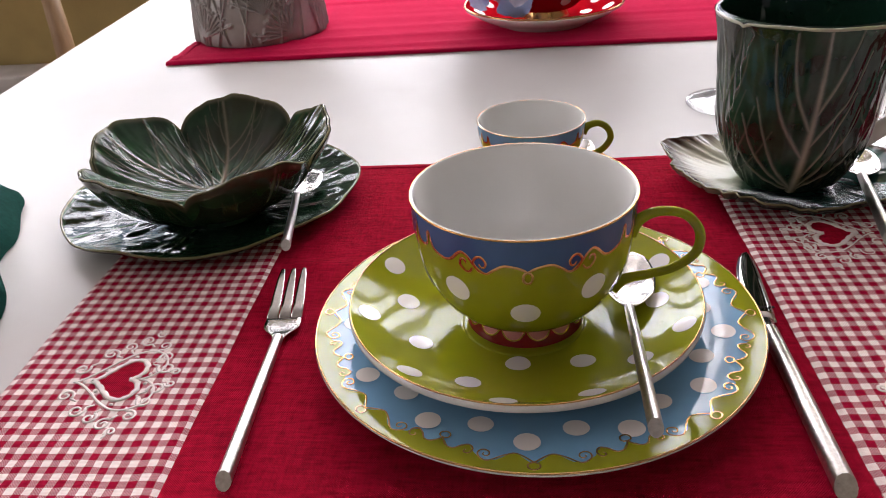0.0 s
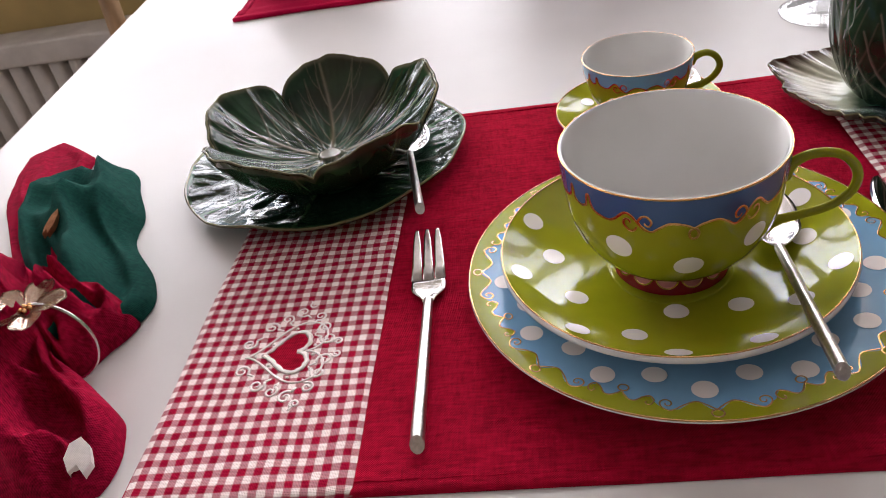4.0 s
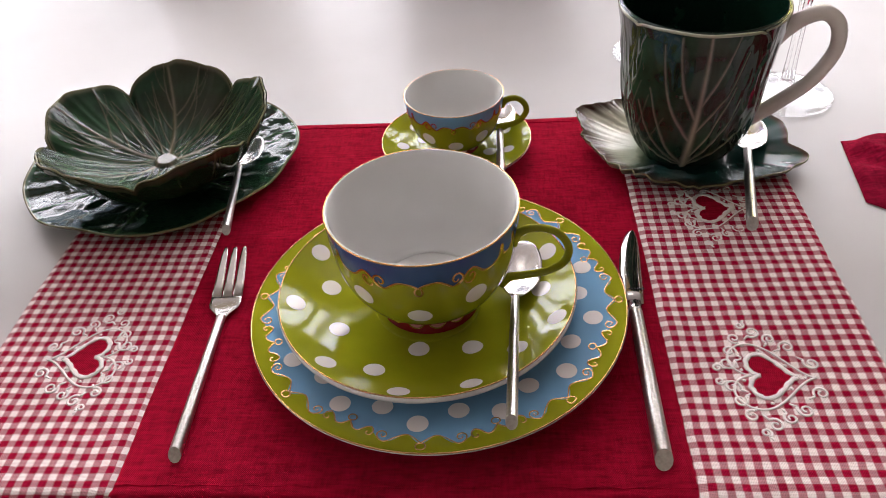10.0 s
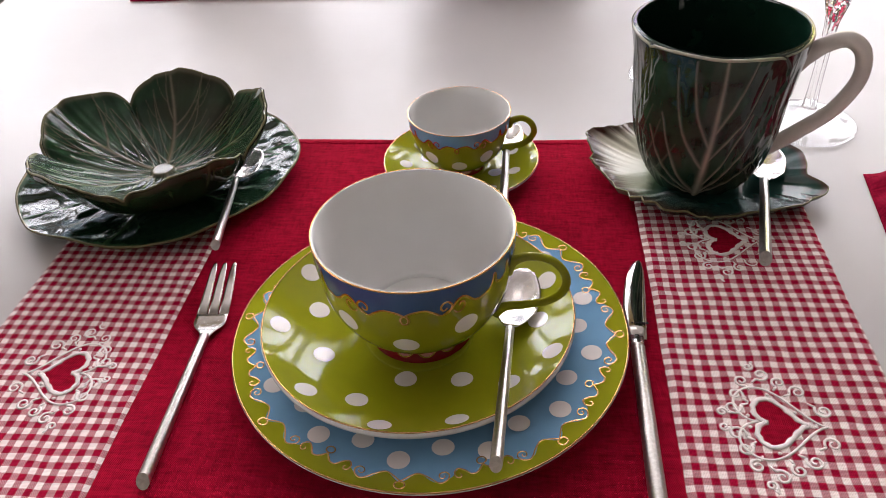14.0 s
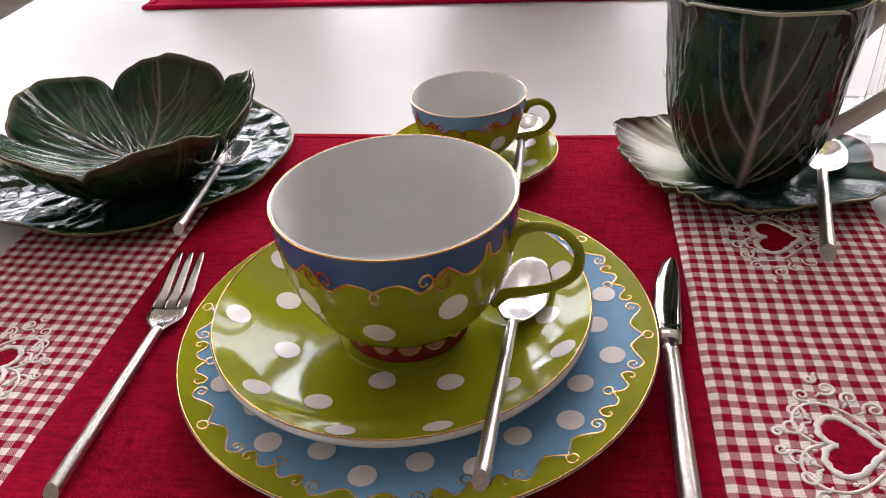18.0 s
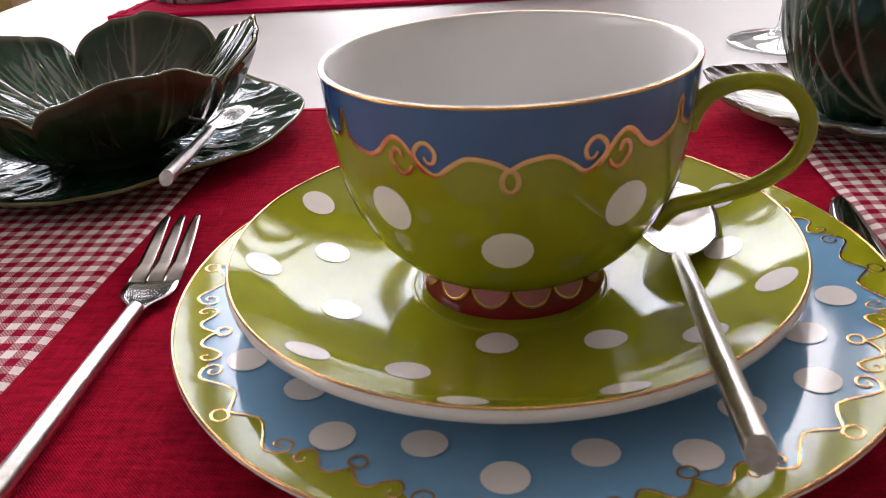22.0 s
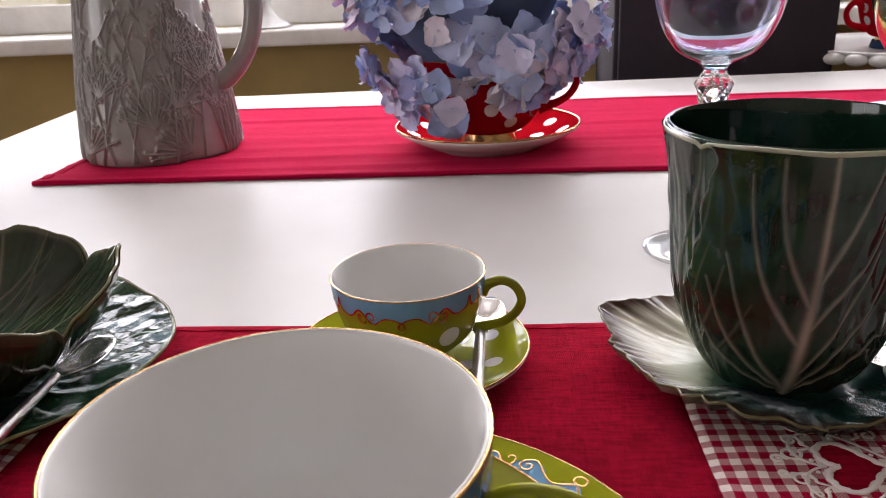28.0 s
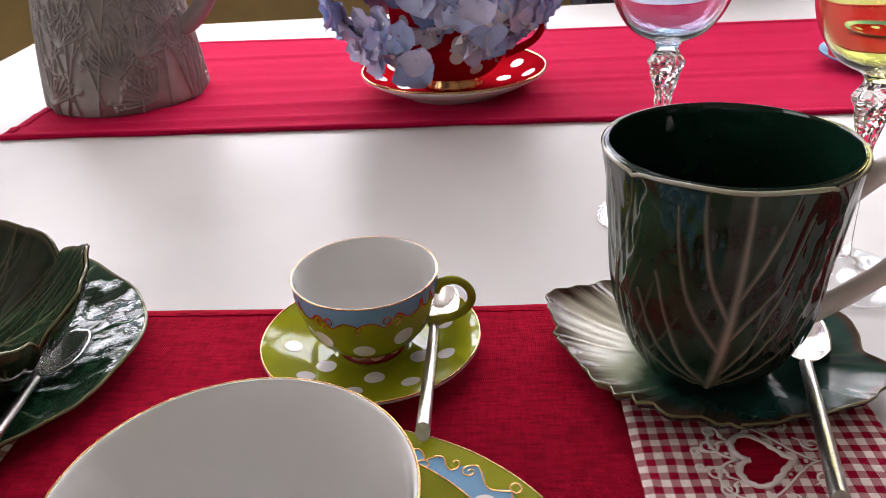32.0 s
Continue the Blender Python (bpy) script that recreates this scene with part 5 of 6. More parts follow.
top, tv, und, uv = [], [], [], []
for j in range(41):
    q = max(j / 40, 0.004)
    rt, vt, ru, vu = [], [], [], []
    for i in range(480):
        deg = -180 + 360 * i / 480
        th = radians(deg)
        tooth = 0.0036 * (abs(((deg * 0.085 + 0.6 * noise.noise((th * 2.5, 0.0, 4.0))) % 1.0) - 0.5) * 2) * (0.6 + 0.8 * noise.noise((th * 4, 3.0, 0.0))) * q ** 3 * (1.4 if 95 < abs(deg) else 0.25)
        r = (leaf_radius(deg) - 0.0012 + tooth) * q
        lift = 0.0065 * max(0.0, (q - 0.45) / 0.55) ** 1.5 * (0.55 + 0.45 * math.cos(th - radians(155))) + 0.0055 * max(0.0, (q - 0.5) / 0.5) ** 1.5
        lift += 0.0022 * q ** 3 * math.sin(5 * th + 0.6)
        rib = 0.00016 * math.sin(21 * th + 7 * noise.noise((th * 3, r * 40, 1.0))) * q * q
        z = 0.0068 + lift + rib
        streak = max(0.0, 0.2 + noise.noise((th * 30, r * 18, 3.0)) + 0.5 * noise.noise((th * 70, r * 30, 6.0))) * 0.9
        reach = (0.12 + 0.09 * streak) if 95 < abs(deg) else 0.04
        edge = math.exp(-((1 - q) / reach) ** 2)
        rt.append((r * math.cos(th), r * math.sin(th), z))
        vt.append(min(1.0, edge * (0.95 + 0.3 * streak)))
        ru.append(((r + 0.0006 * q) * math.cos(th), (r + 0.0006 * q) * math.sin(th), max(0.0022, z - 0.0038) if q < 0.985 else z - 0.0012))
        vu.append(edge * 0.5)
    top.append(rt), tv.append(vt), und.append(ru), uv.append(vu)
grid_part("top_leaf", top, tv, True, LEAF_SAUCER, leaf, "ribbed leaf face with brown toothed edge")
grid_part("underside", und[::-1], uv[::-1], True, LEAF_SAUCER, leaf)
part("rim", tube_bm([Vector(top[-1][i % 480]) * 0.5 + Vector(und[-1][i % 480]) * 0.5 for i in range(481)], 0.0007, 6, False), OLIVE_EDGE, leaf, "toothed leaf edge")

from mathutils.bvhtree import BVHTree

# ---- the jug on the runner ----
jug = thing("jug", "grey stoneware jug with raised branches and flowers", "jug", (-0.3165, 0.652, 0.0022))
jug.scale = (0.98, 0.98, 0.98)
JPROF = spline([(0.0770, 0.0), (0.0815, 0.004), (0.0812, 0.020), (0.0760, 0.070), (0.0690, 0.120), (0.0630, 0.160), (0.0600, 0.200), (0.0630, 0.225)], 12)
JS = Skin(JPROF)
JL = JS.d[-1]
rng = random.Random(5)
stems = []
# leaning stems that cross one another, each with twigs that end in buds
tips = []
for k in range(80):
    th, s = rng.uniform(0, 2 * math.pi), rng.choice((0.004, 0.008, rng.uniform(0.01, 0.13)))
    lean = rng.choice((-1, 1)) * rng.uniform(0.1, 1.5)
    for q in range(8):
        th2, s2 = th + lean * 0.060 * (0.6 + q * 0.06), s + rng.uniform(0.012, 0.019)
        stems.append((th, s, th2, s2, 0.0014 - 0.00008 * q))
        if q > 1 and rng.random() < 0.75:
            sg = 1 if q % 2 else -1
            tw = (th2 + sg * rng.uniform(0.06, 0.16), s2 + rng.uniform(0.006, 0.018))
            stems.append((th2, s2, tw[0], tw[1], 0.0011))
            tips.append(tw)
        th, s = th2, s2
# flower heads: fans of thin stalks that end in buds
for k in range(22):
    th, s = (radians(-48), 0.014) if k == 0 else (rng.uniform(0, 2 * math.pi), rng.uniform(0.01, 0.17))
    way = 0.8 if k == 0 else rng.uniform(-0.8, 0.8)
    for q in range(13):
        a = way + (q - 6) * 0.17 + rng.uniform(-0.05, 0.05)
        ln = rng.uniform(0.030, 0.046)
        tw = (th - ln * math.sin(a) / 0.08, s + max(-0.004, ln * math.cos(a)))
        stems.append((th, s, tw[0], tw[1], 0.0011))
        tips.append(tw)
buds = [(t + rng.uniform(-0.025, 0.025), s + rng.uniform(-0.003, 0.004), rng.uniform(0.0012, 0.0024)) for t, s in tips for _ in range(3)]
NTJ, NSJ = 900, 330
height = np.zeros((NSJ + 1, NTJ))
ths = 2 * np.pi * np.arange(NTJ) / NTJ
ss = JL * np.arange(NSJ + 1) / NSJ
TH, SS = np.meshgrid(ths, ss)
for t0, s0, t1, s1, w in stems:
    r0, r1 = np.searchsorted(ss, (min(s0, s1) - 0.006, max(s0, s1) + 0.006))
    ax = ((TH[r0:r1] - t0 + np.pi) % (2 * np.pi) - np.pi) * 0.08
    ay = SS[r0:r1] - s0
    bx, by = (t1 - t0) * 0.08, s1 - s0
    t = np.clip((ax * bx + ay * by) / (bx * bx + by * by), 0, 1)
    d = np.hypot(ax - t * bx, ay - t * by)
    height[r0:r1] = np.maximum(height[r0:r1], np.exp(-(d / (0.75 * w)) ** 2))
for t0, s0, w in buds:
    r0, r1 = np.searchsorted(ss, (s0 - 0.008, s0 + 0.008))
    ax = ((TH[r0:r1] - t0 + np.pi) % (2 * np.pi) - np.pi) * 0.08
    height[r0:r1] = np.maximum(height[r0:r1], 0.95 * np.exp(-(np.hypot(ax, SS[r0:r1] - s0) / w) ** 2))
out = np.array([(p.x, p.z) for p in (JS.at(v, 0.0) for v in ss)])
rad = out[:, :1] + 0.0030 * height
verts = np.stack([rad * np.cos(TH), rad * np.sin(TH), np.repeat(out[:, 1:], NTJ, 1)], 2).reshape(-1, 3)
ji, ti = np.meshgrid(np.arange(NSJ), np.arange(NTJ), indexing="ij")
tn = (ti + 1) % NTJ
quads = np.stack([ji * NTJ + ti, ji * NTJ + tn, (ji + 1) * NTJ + tn, (ji + 1) * NTJ + ti], 2).reshape(-1, 4)
me = bpy.data.meshes.new("body")
me.from_pydata(verts.tolist(), [], quads.tolist())
me.polygons.foreach_set("use_smooth", [True] * len(me.polygons))
me.materials.append(JUG_GLAZE)
share("body", me, jug)["label"] = "grey glaze with raised branches"
part("lining", lathe_bm([(0.0630, 0.2250), (0.0610, 0.2270), (0.0570, 0.2000), (0.0640, 0.1000), (0.0760, 0.0080), (0.0010, 0.0060)], 64), JUG_GLAZE, jug)
part("base", lathe_bm([(0.0010, 0.0), (0.0770, 0.0)], 64), JUG_GLAZE, jug)
part("handle", tube_bm(spline([(0.0720, -0.010, 0.074), (0.0880, -0.012, 0.080), (0.1110, -0.014, 0.108), (0.1230, -0.015, 0.150), (0.1170, -0.014, 0.190), (0.0900, -0.011, 0.212), (0.0640, -0.008, 0.208)], 8), 0.0075, 14, squash=1.3), JUG_GLAZE, jug, "curved grey loop handle")

# ---- the red cup with flowers ----
RCX, RCY = 0.0315, 0.638
R_TOP = smooth_profile([(0.0005, 0.0070), (0.030, 0.0070), (0.036, 0.0064), (0.055, 0.0084), (0.074, 0.0145), (0.0930, 0.0250)])
R_UND = [(0.0930, 0.0250), (0.0940, 0.0240), (0.0930, 0.0220), (0.074, 0.0110), (0.060, 0.0060), (0.057, 0.0026), (0.053, 0.0026), (0.050, 0.0045), (0.001, 0.0045)]
red_saucer, sk, _ = dish("red_saucer", "red saucer with white dots and gold rim", "saucer", (RCX, RCY, 0), R_TOP, R_UND, RED_GLAZE, PORCELAIN, "red polka dot tableware")
face = on_face(sk)
ring_on(sk, sk.d[-1], 0.0012, red_saucer)
for r, count, ph in ((0.052, 8, 0.2), (0.076, 12, 0.0)):
    for k in range(count):
        part("white_dot", disc_on(face, sk.along(r=r), ph + k * 2 * math.pi / count, 0.0075, 0.0003), DOT, red_saucer)
RC_OUT = [(0.0275, 0.0180), (0.0380, 0.0210), (0.0500, 0.0340), (0.0575, 0.0540), (0.0605, 0.0720), (0.0625, 0.0920)]
RC_IN = [(0.0625, 0.0920), (0.0605, 0.0922), (0.0590, 0.0880), (0.0570, 0.0640), (0.0480, 0.0360), (0.0340, 0.0250), (0.0005, 0.0230)]
teacup("red_cup", "red polka dot cup holding blue hydrangea flowers", (RCX, RCY, 0), 0.0068, 0.0290, RC_OUT, RC_IN,
       handle_points(radians(-6), [(0.0585, 0.0680), (0.0640, 0.0780), (0.0760, 0.0830), (0.0870, 0.0760), (0.0890, 0.0640), (0.0820, 0.0520), (0.0690, 0.0440), (0.0520, 0.0380)]),
       0.0028, ((0.0330, 6, 0.5), (0.0470, 7, 0.1), (0.0630, 8, 0.4), (0.080, 8, 0.0)), 0.0068, RED_GLAZE, None, "red polka dot tableware", 0.0, False)


def petal_material():
    m, n, l, b = mat_base("hydrangea_petal", (0.4, 0.45, 0.75), 0.7)
    info = n.new("ShaderNodeObjectInfo")
    col = ramp(n, l, info.outputs["Random"], [(0.0, (0.28, 0.40, 0.74)), (0.35, (0.42, 0.55, 0.86)), (0.55, (0.52, 0.60, 0.88)), (0.75, (0.64, 0.58, 0.78)), (0.9, (0.72, 0.62, 0.74)), (1.0, (0.72, 0.68, 0.68))])
    a = tex(n, l, "ShaderNodeTexNoise", 120.0, 3)
    l.new(mixc(n, l, calc(n, l, "MULTIPLY", a.outputs[0], 0.4), col, (0.72, 0.74, 0.88)), b.inputs["Base Color"])
    bump(n, l, b, a.outputs[0], 0.3, 0.001)
    b.inputs["Subsurface Weight"].default_value = 0.3
    b.inputs["Subsurface Radius"].default_value = (0.012, 0.012, 0.016)
    return m


PETAL = petal_material()


def floret_mesh(seed):
    """Four cupped, slightly waved petals round a bead."""
    r = random.Random(seed)
    bm = bmesh.new()
    for k in range(4):
        a = math.pi / 2 * k + r.uniform(-0.15, 0.15)
        ln, wd, cup = r.uniform(0.016, 0.020), r.uniform(0.0105, 0.0130), r.uniform(-0.2, 0.8)
        rows = []
        for i in range(8):
            q = i / 7
            w = wd * math.sin(math.pi * (0.07 + 0.86 * q ** 0.85)) ** 0.6
            row = []
            for j in range(5):
                v = j / 2 - 1
                x, y = 0.001 + ln * q - 0.0030 * q * q * v * v, w * v
                z = cup * 0.010 * q * q + 0.0030 * v * v * q + 0.0014 * math.sin(5 * v + 2 * k + seed) * q
                row.append(bm.verts.new((x * math.cos(a) - y * math.sin(a), x * math.sin(a) + y * math.cos(a), z)))
            rows.append(row)
        for p, q in zip(rows, rows[1:]):
            for j in range(4):
                bm.faces.new((p[j], q[j], q[j + 1], p[j + 1]))
    bmesh.ops.create_icosphere(bm, subdivisions=1, radius=0.0016, matrix=Matrix.Translation((0, 0, 0.0015)))
    me = bpy.data.meshes.new("floret")
    for f in bm.faces:
        f.smooth = True
    bm.to_mesh(me)
    bm.free()
    me.materials.append(PETAL)
    return me


hyd = thing("hydrangea", "pale blue and lilac hydrangea head in the cup", "flower", (0.018, 0.633, 0.165))
# solid filler; its dark blue paints the shade deep between the florets
part("shade_core", lathe_bm(spline([(0.001, -0.13), (0.03, -0.125), (0.045, -0.08), (0.075, -0.04), (0.088, 0.0), (0.075, 0.045), (0.04, 0.07), (0.001, 0.08)], 5), 32), wall_material("core_shade_blue", (0.10, 0.14, 0.24), 60.0), hyd, "solid core, dark blue for the shade between florets")
florets = [floret_mesh(i) for i in range(7)]
rng = random.Random(11)
N_FL = 440
for k in range(N_FL):
    zf = 1 - 2 * (k + 0.5) / N_FL
    a = k * 2.399963
    rr = math.sqrt(1 - zf * zf)
    d = Vector((rr * math.cos(a), rr * math.sin(a), zf))
    lump = 1 + 0.10 * noise.noise(d * 2.3) + rng.uniform(-0.05, 0.06)
    p = Vector((d.x * 0.112, d.y * 0.100, d.z * 0.090)) * lump
    if p.z < -0.085 or (p.z < -0.055 and d.xy.length < 0.55):
        continue
    if d.x < -0.1 and d.y < 0.1 and p.z < -0.03:
        p.z -= 0.045
        p.x *= 0.95
    if d.x > 0.15 and p.z < -0.005:
        p.z -= 0.034
        p.x *= 1.06
    if abs(d.x + 0.02) < 0.22 and d.y < 0 and p.z < -0.02:
        p.z -= 0.014
    nrm = Vector((d.x, d.y, d.z + 0.25)).normalized()
    m = Matrix.Translation(p) @ nrm.to_track_quat("Z", "Y").to_matrix().to_4x4() @ pose(0, 0, 0, rng.uniform(-25, 25), rng.uniform(-25, 25), rng.uniform(0, 360)) @ Matrix.Scale(rng.uniform(0.82, 1.15), 4)
    share("floret", rng.choice(florets), hyd, m)


# ---- goblets ----
CLEAR = crystal("clear_crystal")
STEM_GLASS = glass("clear_stem_glass")
LILAC = glass("lilac_blue_glass", [(0.42, (0.40, 0.72, 0.98)), (0.56, (0.86, 0.90, 1.0)), (0.72, (0.86, 0.70, 0.95)), (0.9, (0.72, 0.50, 0.90))])
CITRON = glass("citron_glass", [(0.42, (0.80, 0.86, 0.30)), (0.6, (0.95, 0.95, 0.55)), (0.85, (0.95, 0.80, 0.55))])


def goblet(label, x, y, tint, scale=1.0):
    th = thing("goblet", label, "wine glass", (x, y, 0.0006), "tinted goblets")
    th.scale = (scale,) * 3
    part("foot", lathe_bm(spline([(0.0005, 0.0), (0.020, 0.0008), (0.0345, 0.0004), (0.0362, 0.0012), (0.0345, 0.0026), (0.020, 0.0048), (0.008, 0.0085), (0.0052, 0.0140)], 5), 72), CLEAR, th, "clear round foot")
    bm = bmesh.new()
    prev = None
    for i, (r, z, turn) in enumerate(spline([(0.0052, 0.0140, 0.0), (0.0042, 0.0300, 0.0), (0.0040, 0.0620, 0.0), (0.0050, 0.0800, 0.3), (0.0078, 0.0930, 0.9), (0.0108, 0.1030, 1.5), (0.0112, 0.1060, 1.7), (0.0082, 0.1100, 1.7), (0.0066, 0.1140, 1.7)], 3)):
        ring = [bm.verts.new((r * (1.0 if k % 2 else 0.80) * math.cos(turn + k * math.pi / 8), r * (1.0 if k % 2 else 0.80) * math.sin(turn + k * math.pi / 8), z)) for k in range(16)]
        if prev:
            for k in range(16):
                bm.faces.new((prev[k], prev[(k + 1) % 16], ring[(k + 1) % 16], ring[k]))
        prev = ring
    part("stem", bm, STEM_GLASS, th, "clear stem with a twisted facetted knop", smooth=False)
    bowl = spline([(0.0066, 0.1140), (0.0100, 0.1180), (0.0225, 0.1250), (0.0320, 0.1390), (0.0368, 0.1580), (0.0372, 0.1780), (0.0350, 0.2050)], 7)
    inner = spline([(0.0350, 0.2050), (0.0338, 0.2052), (0.0358, 0.1780), (0.0353, 0.1585), (0.0306, 0.1405), (0.0215, 0.1275), (0.0090, 0.1218), (0.0005, 0.1210)], 7)
    part("bowl", lathe_bm(bowl + inner[1:], 72), tint, th, "tinted glass bowl")
    return th


goblet("goblet with a lilac and blue tinted bowl", 0.1735, 0.3285, LILAC)
goblet("goblet with a yellow-green tinted bowl", 0.2615, 0.2480, CITRON)

# ---- napkins ----
def drape(name, ring, a_edge, b_edge, tall, folds, mat, parent, seed, label="", lift=0.0, sharp=1.0):
    """A folded piece of cloth that fans out from the ring between two edges; a_edge, b_edge: plan points."""
    A, B = spline([tuple(ring[:2])] + [tuple(p) for p in a_edge], 6), spline([tuple(ring[:2])] + [tuple(p) for p in b_edge], 6)
    n = 60
    bm = bmesh.new()
    rows = []
    for i in range(n + 1):
        qa, qb = i / n * (len(A) - 1), i / n * (len(B) - 1)
        ia, ib = min(int(qa), len(A) - 2), min(int(qb), len(B) - 2)
        pa = Vector(A[ia]).lerp(Vector(A[ia + 1]), qa - ia)
        pb = Vector(B[ib]).lerp(Vector(B[ib + 1]), qb - ib)
        q = i / n
        row = []
        for j in range(41):
            v = j / 40
            p = pa.lerp(pb, v)
            p = p + (pb - pa) * (0.09 * q * noise.noise((5 * q, v, seed)) * (2 * v - 1))
            rise = math.sin(math.pi * v) ** 0.42
            endr = min(1.0, (1 - q) / 0.22) ** 0.5
            ridge = 0.5 - 2.4 * abs(noise.noise((2.6 * q + seed, 2.8 * v + 0.5 * q, 0.7)))
            wave = 0.20 * math.sin(folds * math.pi * v + 1.4 * math.sin(3 * q + seed) + seed) + 0.75 * ridge * math.sin(math.pi * v) + 0.16 * noise.noise((4 * q + seed, 4 * v, 0.3)) + 0.10 * noise.noise((11 * q + seed, 9 * v, 1.3))
            crease = 0.0
            for k in range(3):
                vc = 0.26 + 0.25 * k + 0.13 * math.sin(2.6 * q + 1.7 * seed + 2.1 * k)
                crease += sharp * (0.75 - 0.15 * k) * max(0.0, 1 - abs(v - vc) / 0.10) ** 1.5 * math.sin(math.pi * min(1.0, 0.15 + q))
            h = tall * (0.55 + 0.45 * math.sin(math.pi * (0.2 + 0.6 * q))) * (1 - 0.5 * q * q) * rise * endr * max(0.25, 0.62 + wave + crease)
            row.append(bm.verts.new((p.x, p.y, 0.0008 + lift * rise * endr + max(0.0015 * rise * endr, h) + 0.0006 * noise.noise((p.x * 160, p.y * 160, seed)))))
        rows.append(row)
    for a, b in zip(rows, rows[1:]):
        for j in range(40):
            bm.faces.new((a[j], a[j + 1], b[j + 1], b[j]))
    low = [[bm.verts.new((v.co.x, v.co.y, 0.0006 + lift * 0.3)) for v in row] for row in (rows[-1],)]
    for j in range(40):
        bm.faces.new((rows[-1][j], rows[-1][j + 1], low[0][j + 1], low[0][j]))
    bmesh.ops.recalc_face_normals(bm, faces=bm.faces[:])
    return part(name, bm, mat, parent, label)


napkin = thing("napkin", "red and green linen napkin gathered in a flower ring", "napkin", (0, 0, 0), "napkins")
RING = (-0.322, -0.030)
drape("red_fold", RING, [(-0.40, 0.06), (-0.465, 0.16), (-0.490, 0.24)], [(-0.37, 0.08), (-0.41, 0.18), (-0.425, 0.225), (-0.470, 0.262)], 0.014, 2.0, NAPKIN_RED, napkin, 1.0, "crimson back fold")
green = drape("green_fold", RING, [(-0.385, 0.05), (-0.425, 0.110), (-0.440, 0.150), (-0.434, 0.178), (-0.412, 0.1990)], [(-0.292, 0.012), (-0.300, 0.045), (-0.331, 0.088), (-0.338, 0.122), (-0.352, 0.158), (-0.374, 0.188), (-0.408, 0.1995)], 0.038, 3.0, NAPKIN_GREEN, napkin, 2.2, "dark green fold", 0.0, 0.4)
drape("red_fold", RING, [(-0.340, 0.012), (-0.322, 0.022), (-0.298, 0.014)], [(-0.312, -0.034), (-0.303, -0.020), (-0.293, 0.005)], 0.044, 1.4, NAPKIN_RED, napkin, 3.1, "crimson side fold", 0.004)
front = drape("red_fold", RING, [(-0.350, -0.055), (-0.338, -0.085), (-0.317, -0.110), (-0.292, -0.116)], [(-0.298, -0.045), (-0.277, -0.062), (-0.265, -0.085), (-0.267, -0.110)], 0.040, 3.4, NAPKIN_RED, napkin, 4.3, "crimson front fold")
drape("red_fold", RING, [(-0.37, -0.01), (-0.405, 0.03), (-0.41, 0.07)], [(-0.345, 0.01), (-0.355, 0.04), (-0.375, 0.075)], 0.046, 2.0, NAPKIN_RED, napkin, 5.3, "crimson upper fold")
drape("red_fold", RING, [(-0.37, -0.02), (-0.41, -0.05), (-0.42, -0.09)], [(-0.35, -0.06), (-0.355, -0.10), (-0.37, -0.125)], 0.036, 3.0, NAPKIN_RED, napkin, 6.3, "crimson front fold")


def patch(x, y, w, h, turn, mat, label, under):
    """A stitched leaf lying on a fold of cloth."""
    me = under.data
    tree = BVHTree.FromPolygons([v.co for v in me.vertices], [p.vertices for p in me.polygons])
    bm = bmesh.new()
    pts = [(0, h), (-w * 0.75, h * 0.55), (-w, -h * 0.3), (-w * 0.55, -h), (0, -h * 0.55), (w * 0.55, -h), (w, -h * 0.3), (w * 0.75, h * 0.55)]
    c, s = math.cos(radians(turn)), math.sin(radians(turn))

    def lay(a, b, up):
        px, py = a * c - b * s, a * s + b * c
        return bm.verts.new((x + px, y + py, z0 + gx * px + gy * py + up))

    def drop(px, py):
        hit = tree.ray_cast((px, py, 0.2), (0, 0, -1))[0]
        return hit.z if hit else 0.02

    e = 0.005
    gx, gy = (drop(x + e, y) - drop(x - e, y)) / (2 * e), (drop(x, y + e) - drop(x, y - e)) / (2 * e)
    gx, gy = max(-0.4, min(0.4, gx)), max(-0.4, min(0.4, gy))
    z0 = max(drop(x + i * e, y + j * e) - gx * i * e - gy * j * e for i in (-1, 0, 1) for j in (-1, 0, 1))

    mid = lay(0, 0, 0.0012)
    top = [lay(a, b, 0.0009) for a, b in pts]
    low = [lay(a, b, -0.003) for a, b in pts]
    for k in range(8):
        bm.faces.new((mid, top[k], top[(k + 1) % 8]))
        bm.faces.new((top[k], low[k], low[(k + 1) % 8], top[(k + 1) % 8]))
    bmesh.ops.recalc_face_normals(bm, faces=bm.faces[:])
    part("embroidered_patch", bm, mat, napkin, label, smooth=False)


BRONZE_THREAD = cloth("bronze_thread", (0.30, 0.14, 0.07), 0.0009)
patch(-0.2745, -0.0985, 0.0055, 0.0075, 5, THREAD, "cream stitched leaf patch", front)
patch(-0.3700, 0.0770, 0.0045, 0.0080, -20, BRONZE_THREAD, "bronze stitched leaf patch", green)

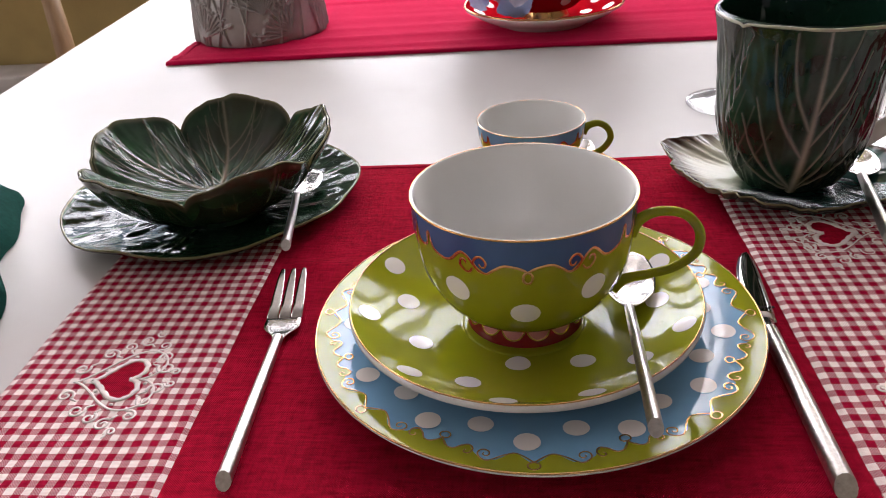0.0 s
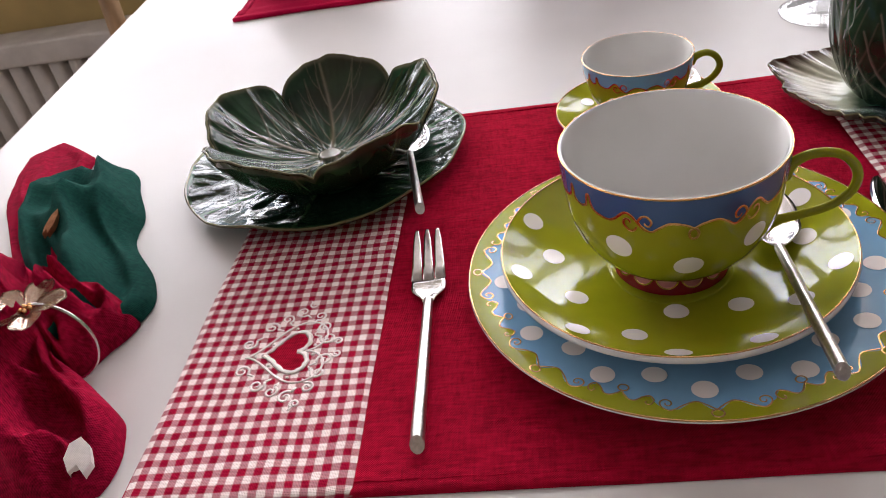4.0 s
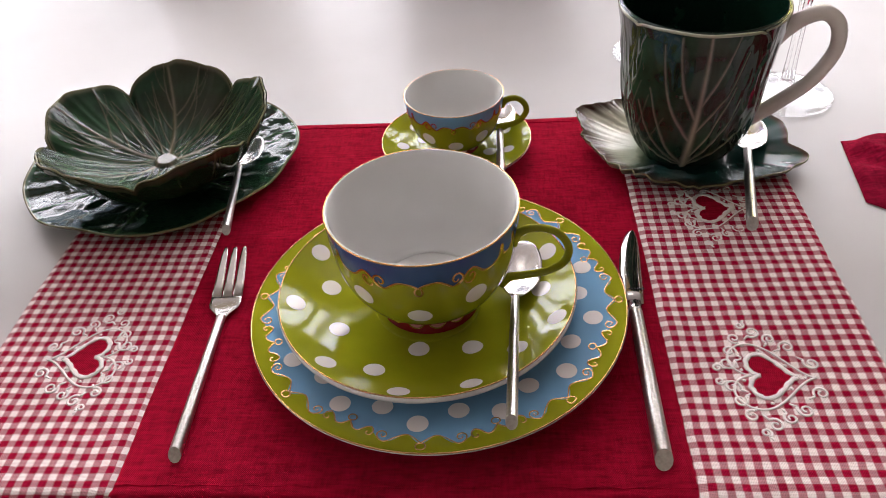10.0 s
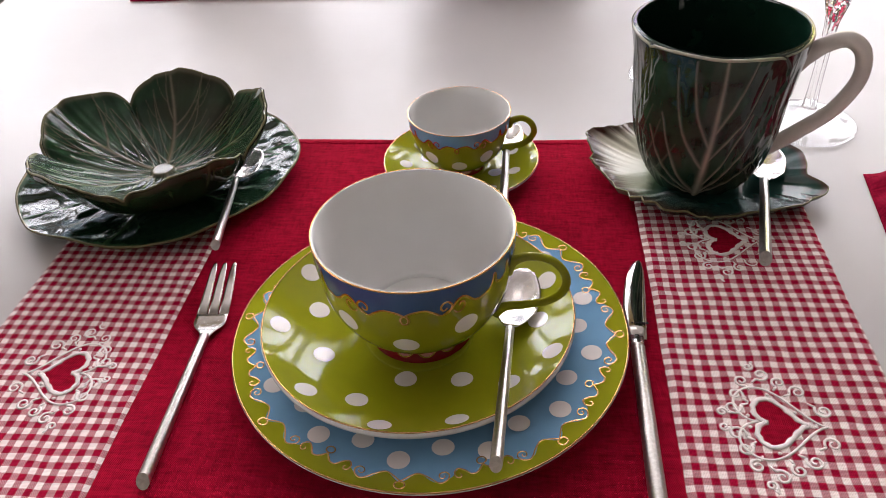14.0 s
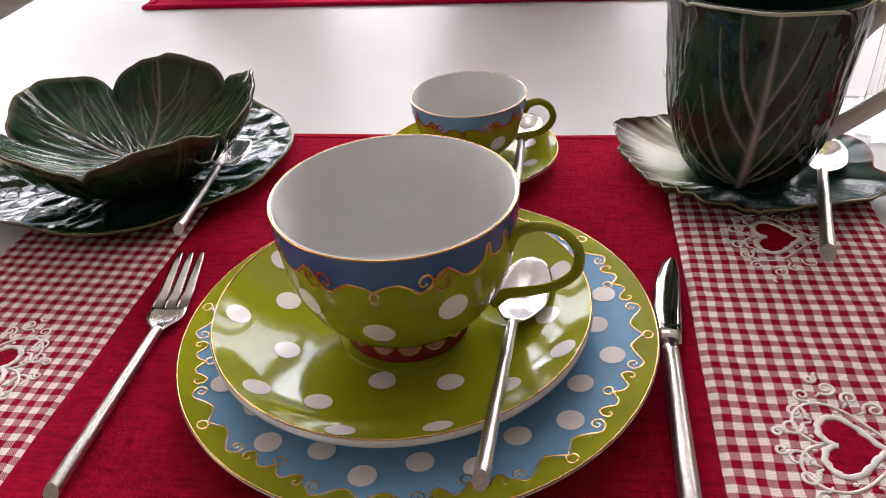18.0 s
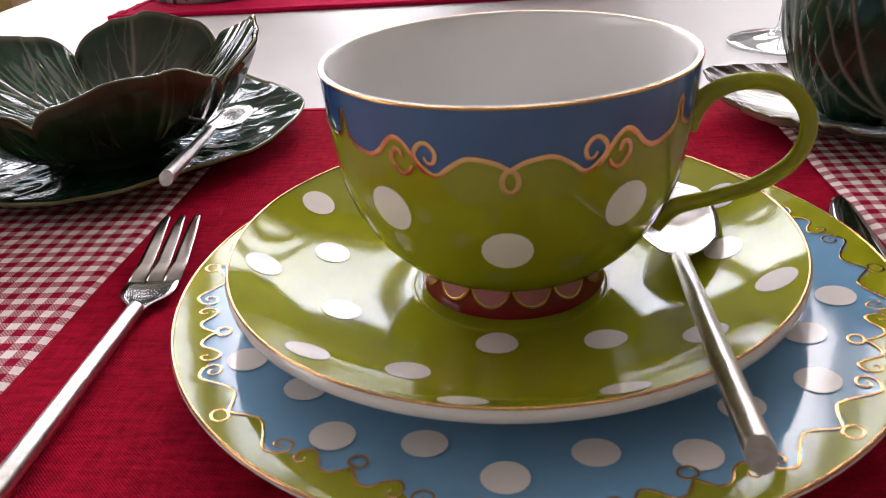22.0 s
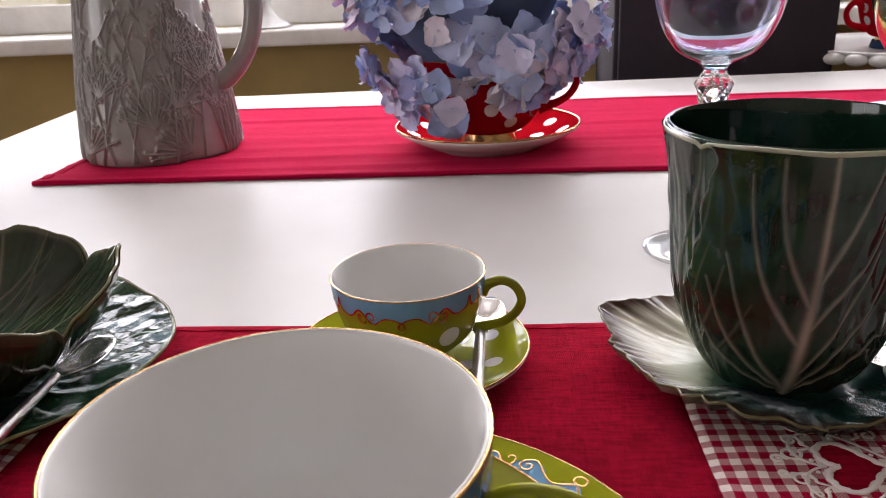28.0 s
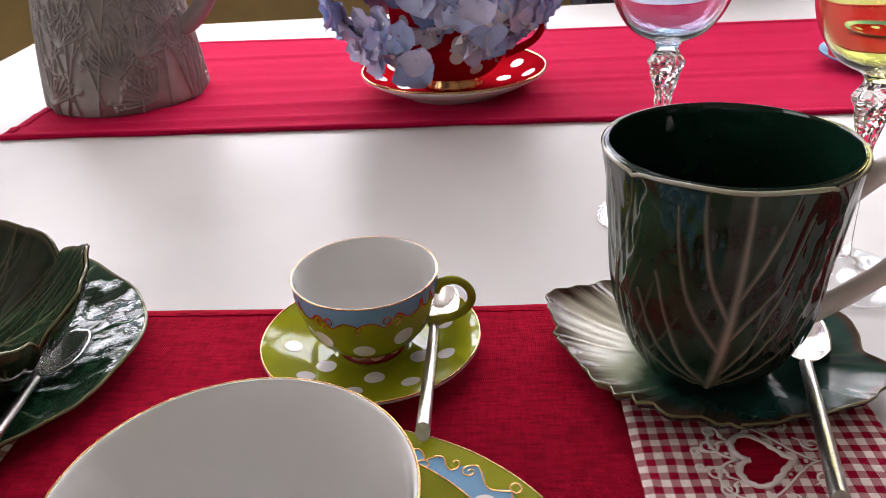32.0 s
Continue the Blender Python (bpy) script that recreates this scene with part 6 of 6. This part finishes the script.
ring = thing("napkin_ring", "silver-gold flower napkin ring round the cloth", "napkin ring", (-0.3185, -0.0330, 0.047))
part("band", tube_bm([(0.026 * math.cos(a), 0.010 * math.sin(a) * 0.3, -0.022 + 0.024 * math.sin(a)) for a in (2 * math.pi * k / 40 for k in range(41))], 0.0011, 8, False), POLISHED, ring, "thin wire band")
PETAL_METAL = mat_base("champagne_metal", (0.72, 0.58, 0.46), 0.26, 1.0)[0]
for k in range(5):
    bm = bmesh.new()
    rows = []
    for i in range(9):
        q = i / 8
        w = 0.0088 * math.sin(math.pi * (0.06 + 0.88 * q)) ** 0.7 * (0.6 + 0.55 * q)
        rows.append([bm.verts.new((0.0025 + 0.0185 * q, w * (j / 5 - 1), 0.003 * q * (1 - q) * 2 + 0.0035 * q * q + 0.0016 * (j / 5 - 1) ** 2 + 0.00035 * math.cos(j * 2.4 + q * 3))) for j in range(11)])
    for a, b in zip(rows, rows[1:]):
        for j in range(10):
            bm.faces.new((a[j], b[j], b[j + 1], a[j + 1]))
    r = bmesh.ops.solidify(bm, geom=bm.faces[:], thickness=0.0006)
    bm.transform(pose(0, 0, 0, 0, 0, 72 * k + 12))
    part("petal", bm, PETAL_METAL, ring, "ridged metal petal")
for k in range(6):
    bm = bmesh.new()
    a = 2 * math.pi * k / 5
    bmesh.ops.create_icosphere(bm, subdivisions=2, radius=0.0014, matrix=Matrix.Translation((0.0024 * math.cos(a) * (k < 5), 0.0024 * math.sin(a) * (k < 5), 0.0022 + 0.001 * (k == 5))))
    part("bead", bm, GOLD, ring)

napkin2 = thing("napkin", "crimson linen napkin folded beside the placemat", "napkin", (0, 0, 0), "napkins")
drape("red_fold", (0.42, 0.10), [(0.37, 0.16), (0.32, 0.182), (0.2815, 0.1775)], [(0.37, 0.07), (0.31, 0.078), (0.2730, 0.104)], 0.022, 3.0, NAPKIN_RED, napkin2, 7.1, "crimson folded corner")
drape("red_fold", (0.42, 0.10), [(0.47, 0.17), (0.52, 0.20)], [(0.47, 0.05), (0.53, 0.06)], 0.024, 3.0, NAPKIN_RED, napkin2, 8.1)

# ---- far things ----
F_TOP = smooth_profile([(0.0005, 0.0070), (0.025, 0.0070), (0.045, 0.0100), (0.064, 0.0170)])
F_UND = [(0.064, 0.0170), (0.0648, 0.0160), (0.062, 0.0140), (0.040, 0.0060), (0.036, 0.0024), (0.032, 0.0024), (0.001, 0.0040)]
far_saucer, sk, _ = dish("orange_saucer", "orange-red saucer with a blue rim on the runner", "saucer", (0.474, 0.668, 0), F_TOP, F_UND, RED_GLAZE, DEEP_BLUE, "red polka dot tableware")
face = on_face(sk)
part("blue_rim", band_on(face, lambda a: sk.along(r=0.055), lambda a: sk.d[-1], 0.0003, 96), BLUE, far_saucer, "light blue rim band")
for k in range(8):
    part("white_dot", disc_on(face, sk.along(r=0.044), k * math.pi / 4, 0.006, 0.0003), DOT, far_saucer)

side_table = thing("side_table", "small wooden side table behind the dining table", "table")
part("tabletop", box_bm(0.62, 1.16, -0.145, 1.2, 1.46, -0.12, 0.004), CHAIR_WOOD, side_table)
for x in (0.65, 1.13):
    for y in (1.19, 1.39):
        part("leg", box_bm(x, y, FLOOR_Z, x + 0.04, y + 0.04, -0.145, 0.003), CHAIR_WOOD, side_table)
stand = thing("cake_stand", "white scalloped cake stand holding a red cup", "cake stand", (0.73, 1.30, -0.12))
part("plate", lathe_bm(spline([(0.001, 0.128), (0.14, 0.128), (0.165, 0.134), (0.172, 0.130), (0.14, 0.120), (0.001, 0.118)], 5), 64), PORCELAIN, stand)
for k in range(30):
    a = 2 * math.pi * k / 30
    bm = bmesh.new()
    bmesh.ops.create_uvsphere(bm, u_segments=12, v_segments=8, radius=0.019, matrix=Matrix.Translation((0.168 * math.cos(a), 0.168 * math.sin(a), 0.121)) @ Matrix.Diagonal((1, 1, 0.55, 1)))
    part("scallop", bm, PORCELAIN, stand)
part("stem", lathe_bm(spline([(0.075, 0.0), (0.07, 0.006), (0.022, 0.02), (0.016, 0.06), (0.03, 0.118)], 6), 32), PORCELAIN, stand)
RC2 = teacup("red_cup", "red cup with a blue and gold foot on a stand", (0.725, 1.27, 0.0), 0.008, 0.040, [(0.040, 0.026), (0.050, 0.030), (0.062, 0.045), (0.070, 0.070), (0.073, 0.100)], [(0.073, 0.100), (0.071, 0.100), (0.060, 0.050), (0.001, 0.035)],
             handle_points(radians(185), [(0.068, 0.075), (0.085, 0.085), (0.098, 0.070), (0.090, 0.050), (0.062, 0.042)]), 0.004, ((0.055, 8, 0.2), (0.075, 9, 0.0)), 0.008, RED_GLAZE, None, "red polka dot tableware", 0.0, False)
part("blue_foot", lathe_bm([(0.046, 0.0081), (0.0455, 0.013), (0.0435, 0.018), (0.0430, 0.020)], 48), DEEP_BLUE, RC2, "dark blue foot band")
vase = thing("white_vase", "white flared vase base on the window sill", "vase", (-0.455, 1.54, 0.0635))
part("body", lathe_bm(spline([(0.001, 0.0), (0.052, 0.0), (0.050, 0.006), (0.026, 0.022), (0.014, 0.045), (0.024, 0.075), (0.030, 0.12), (0.024, 0.16), (0.020, 0.16), (0.026, 0.12), (0.001, 0.06)], 5), 48), PORCELAIN, vase)
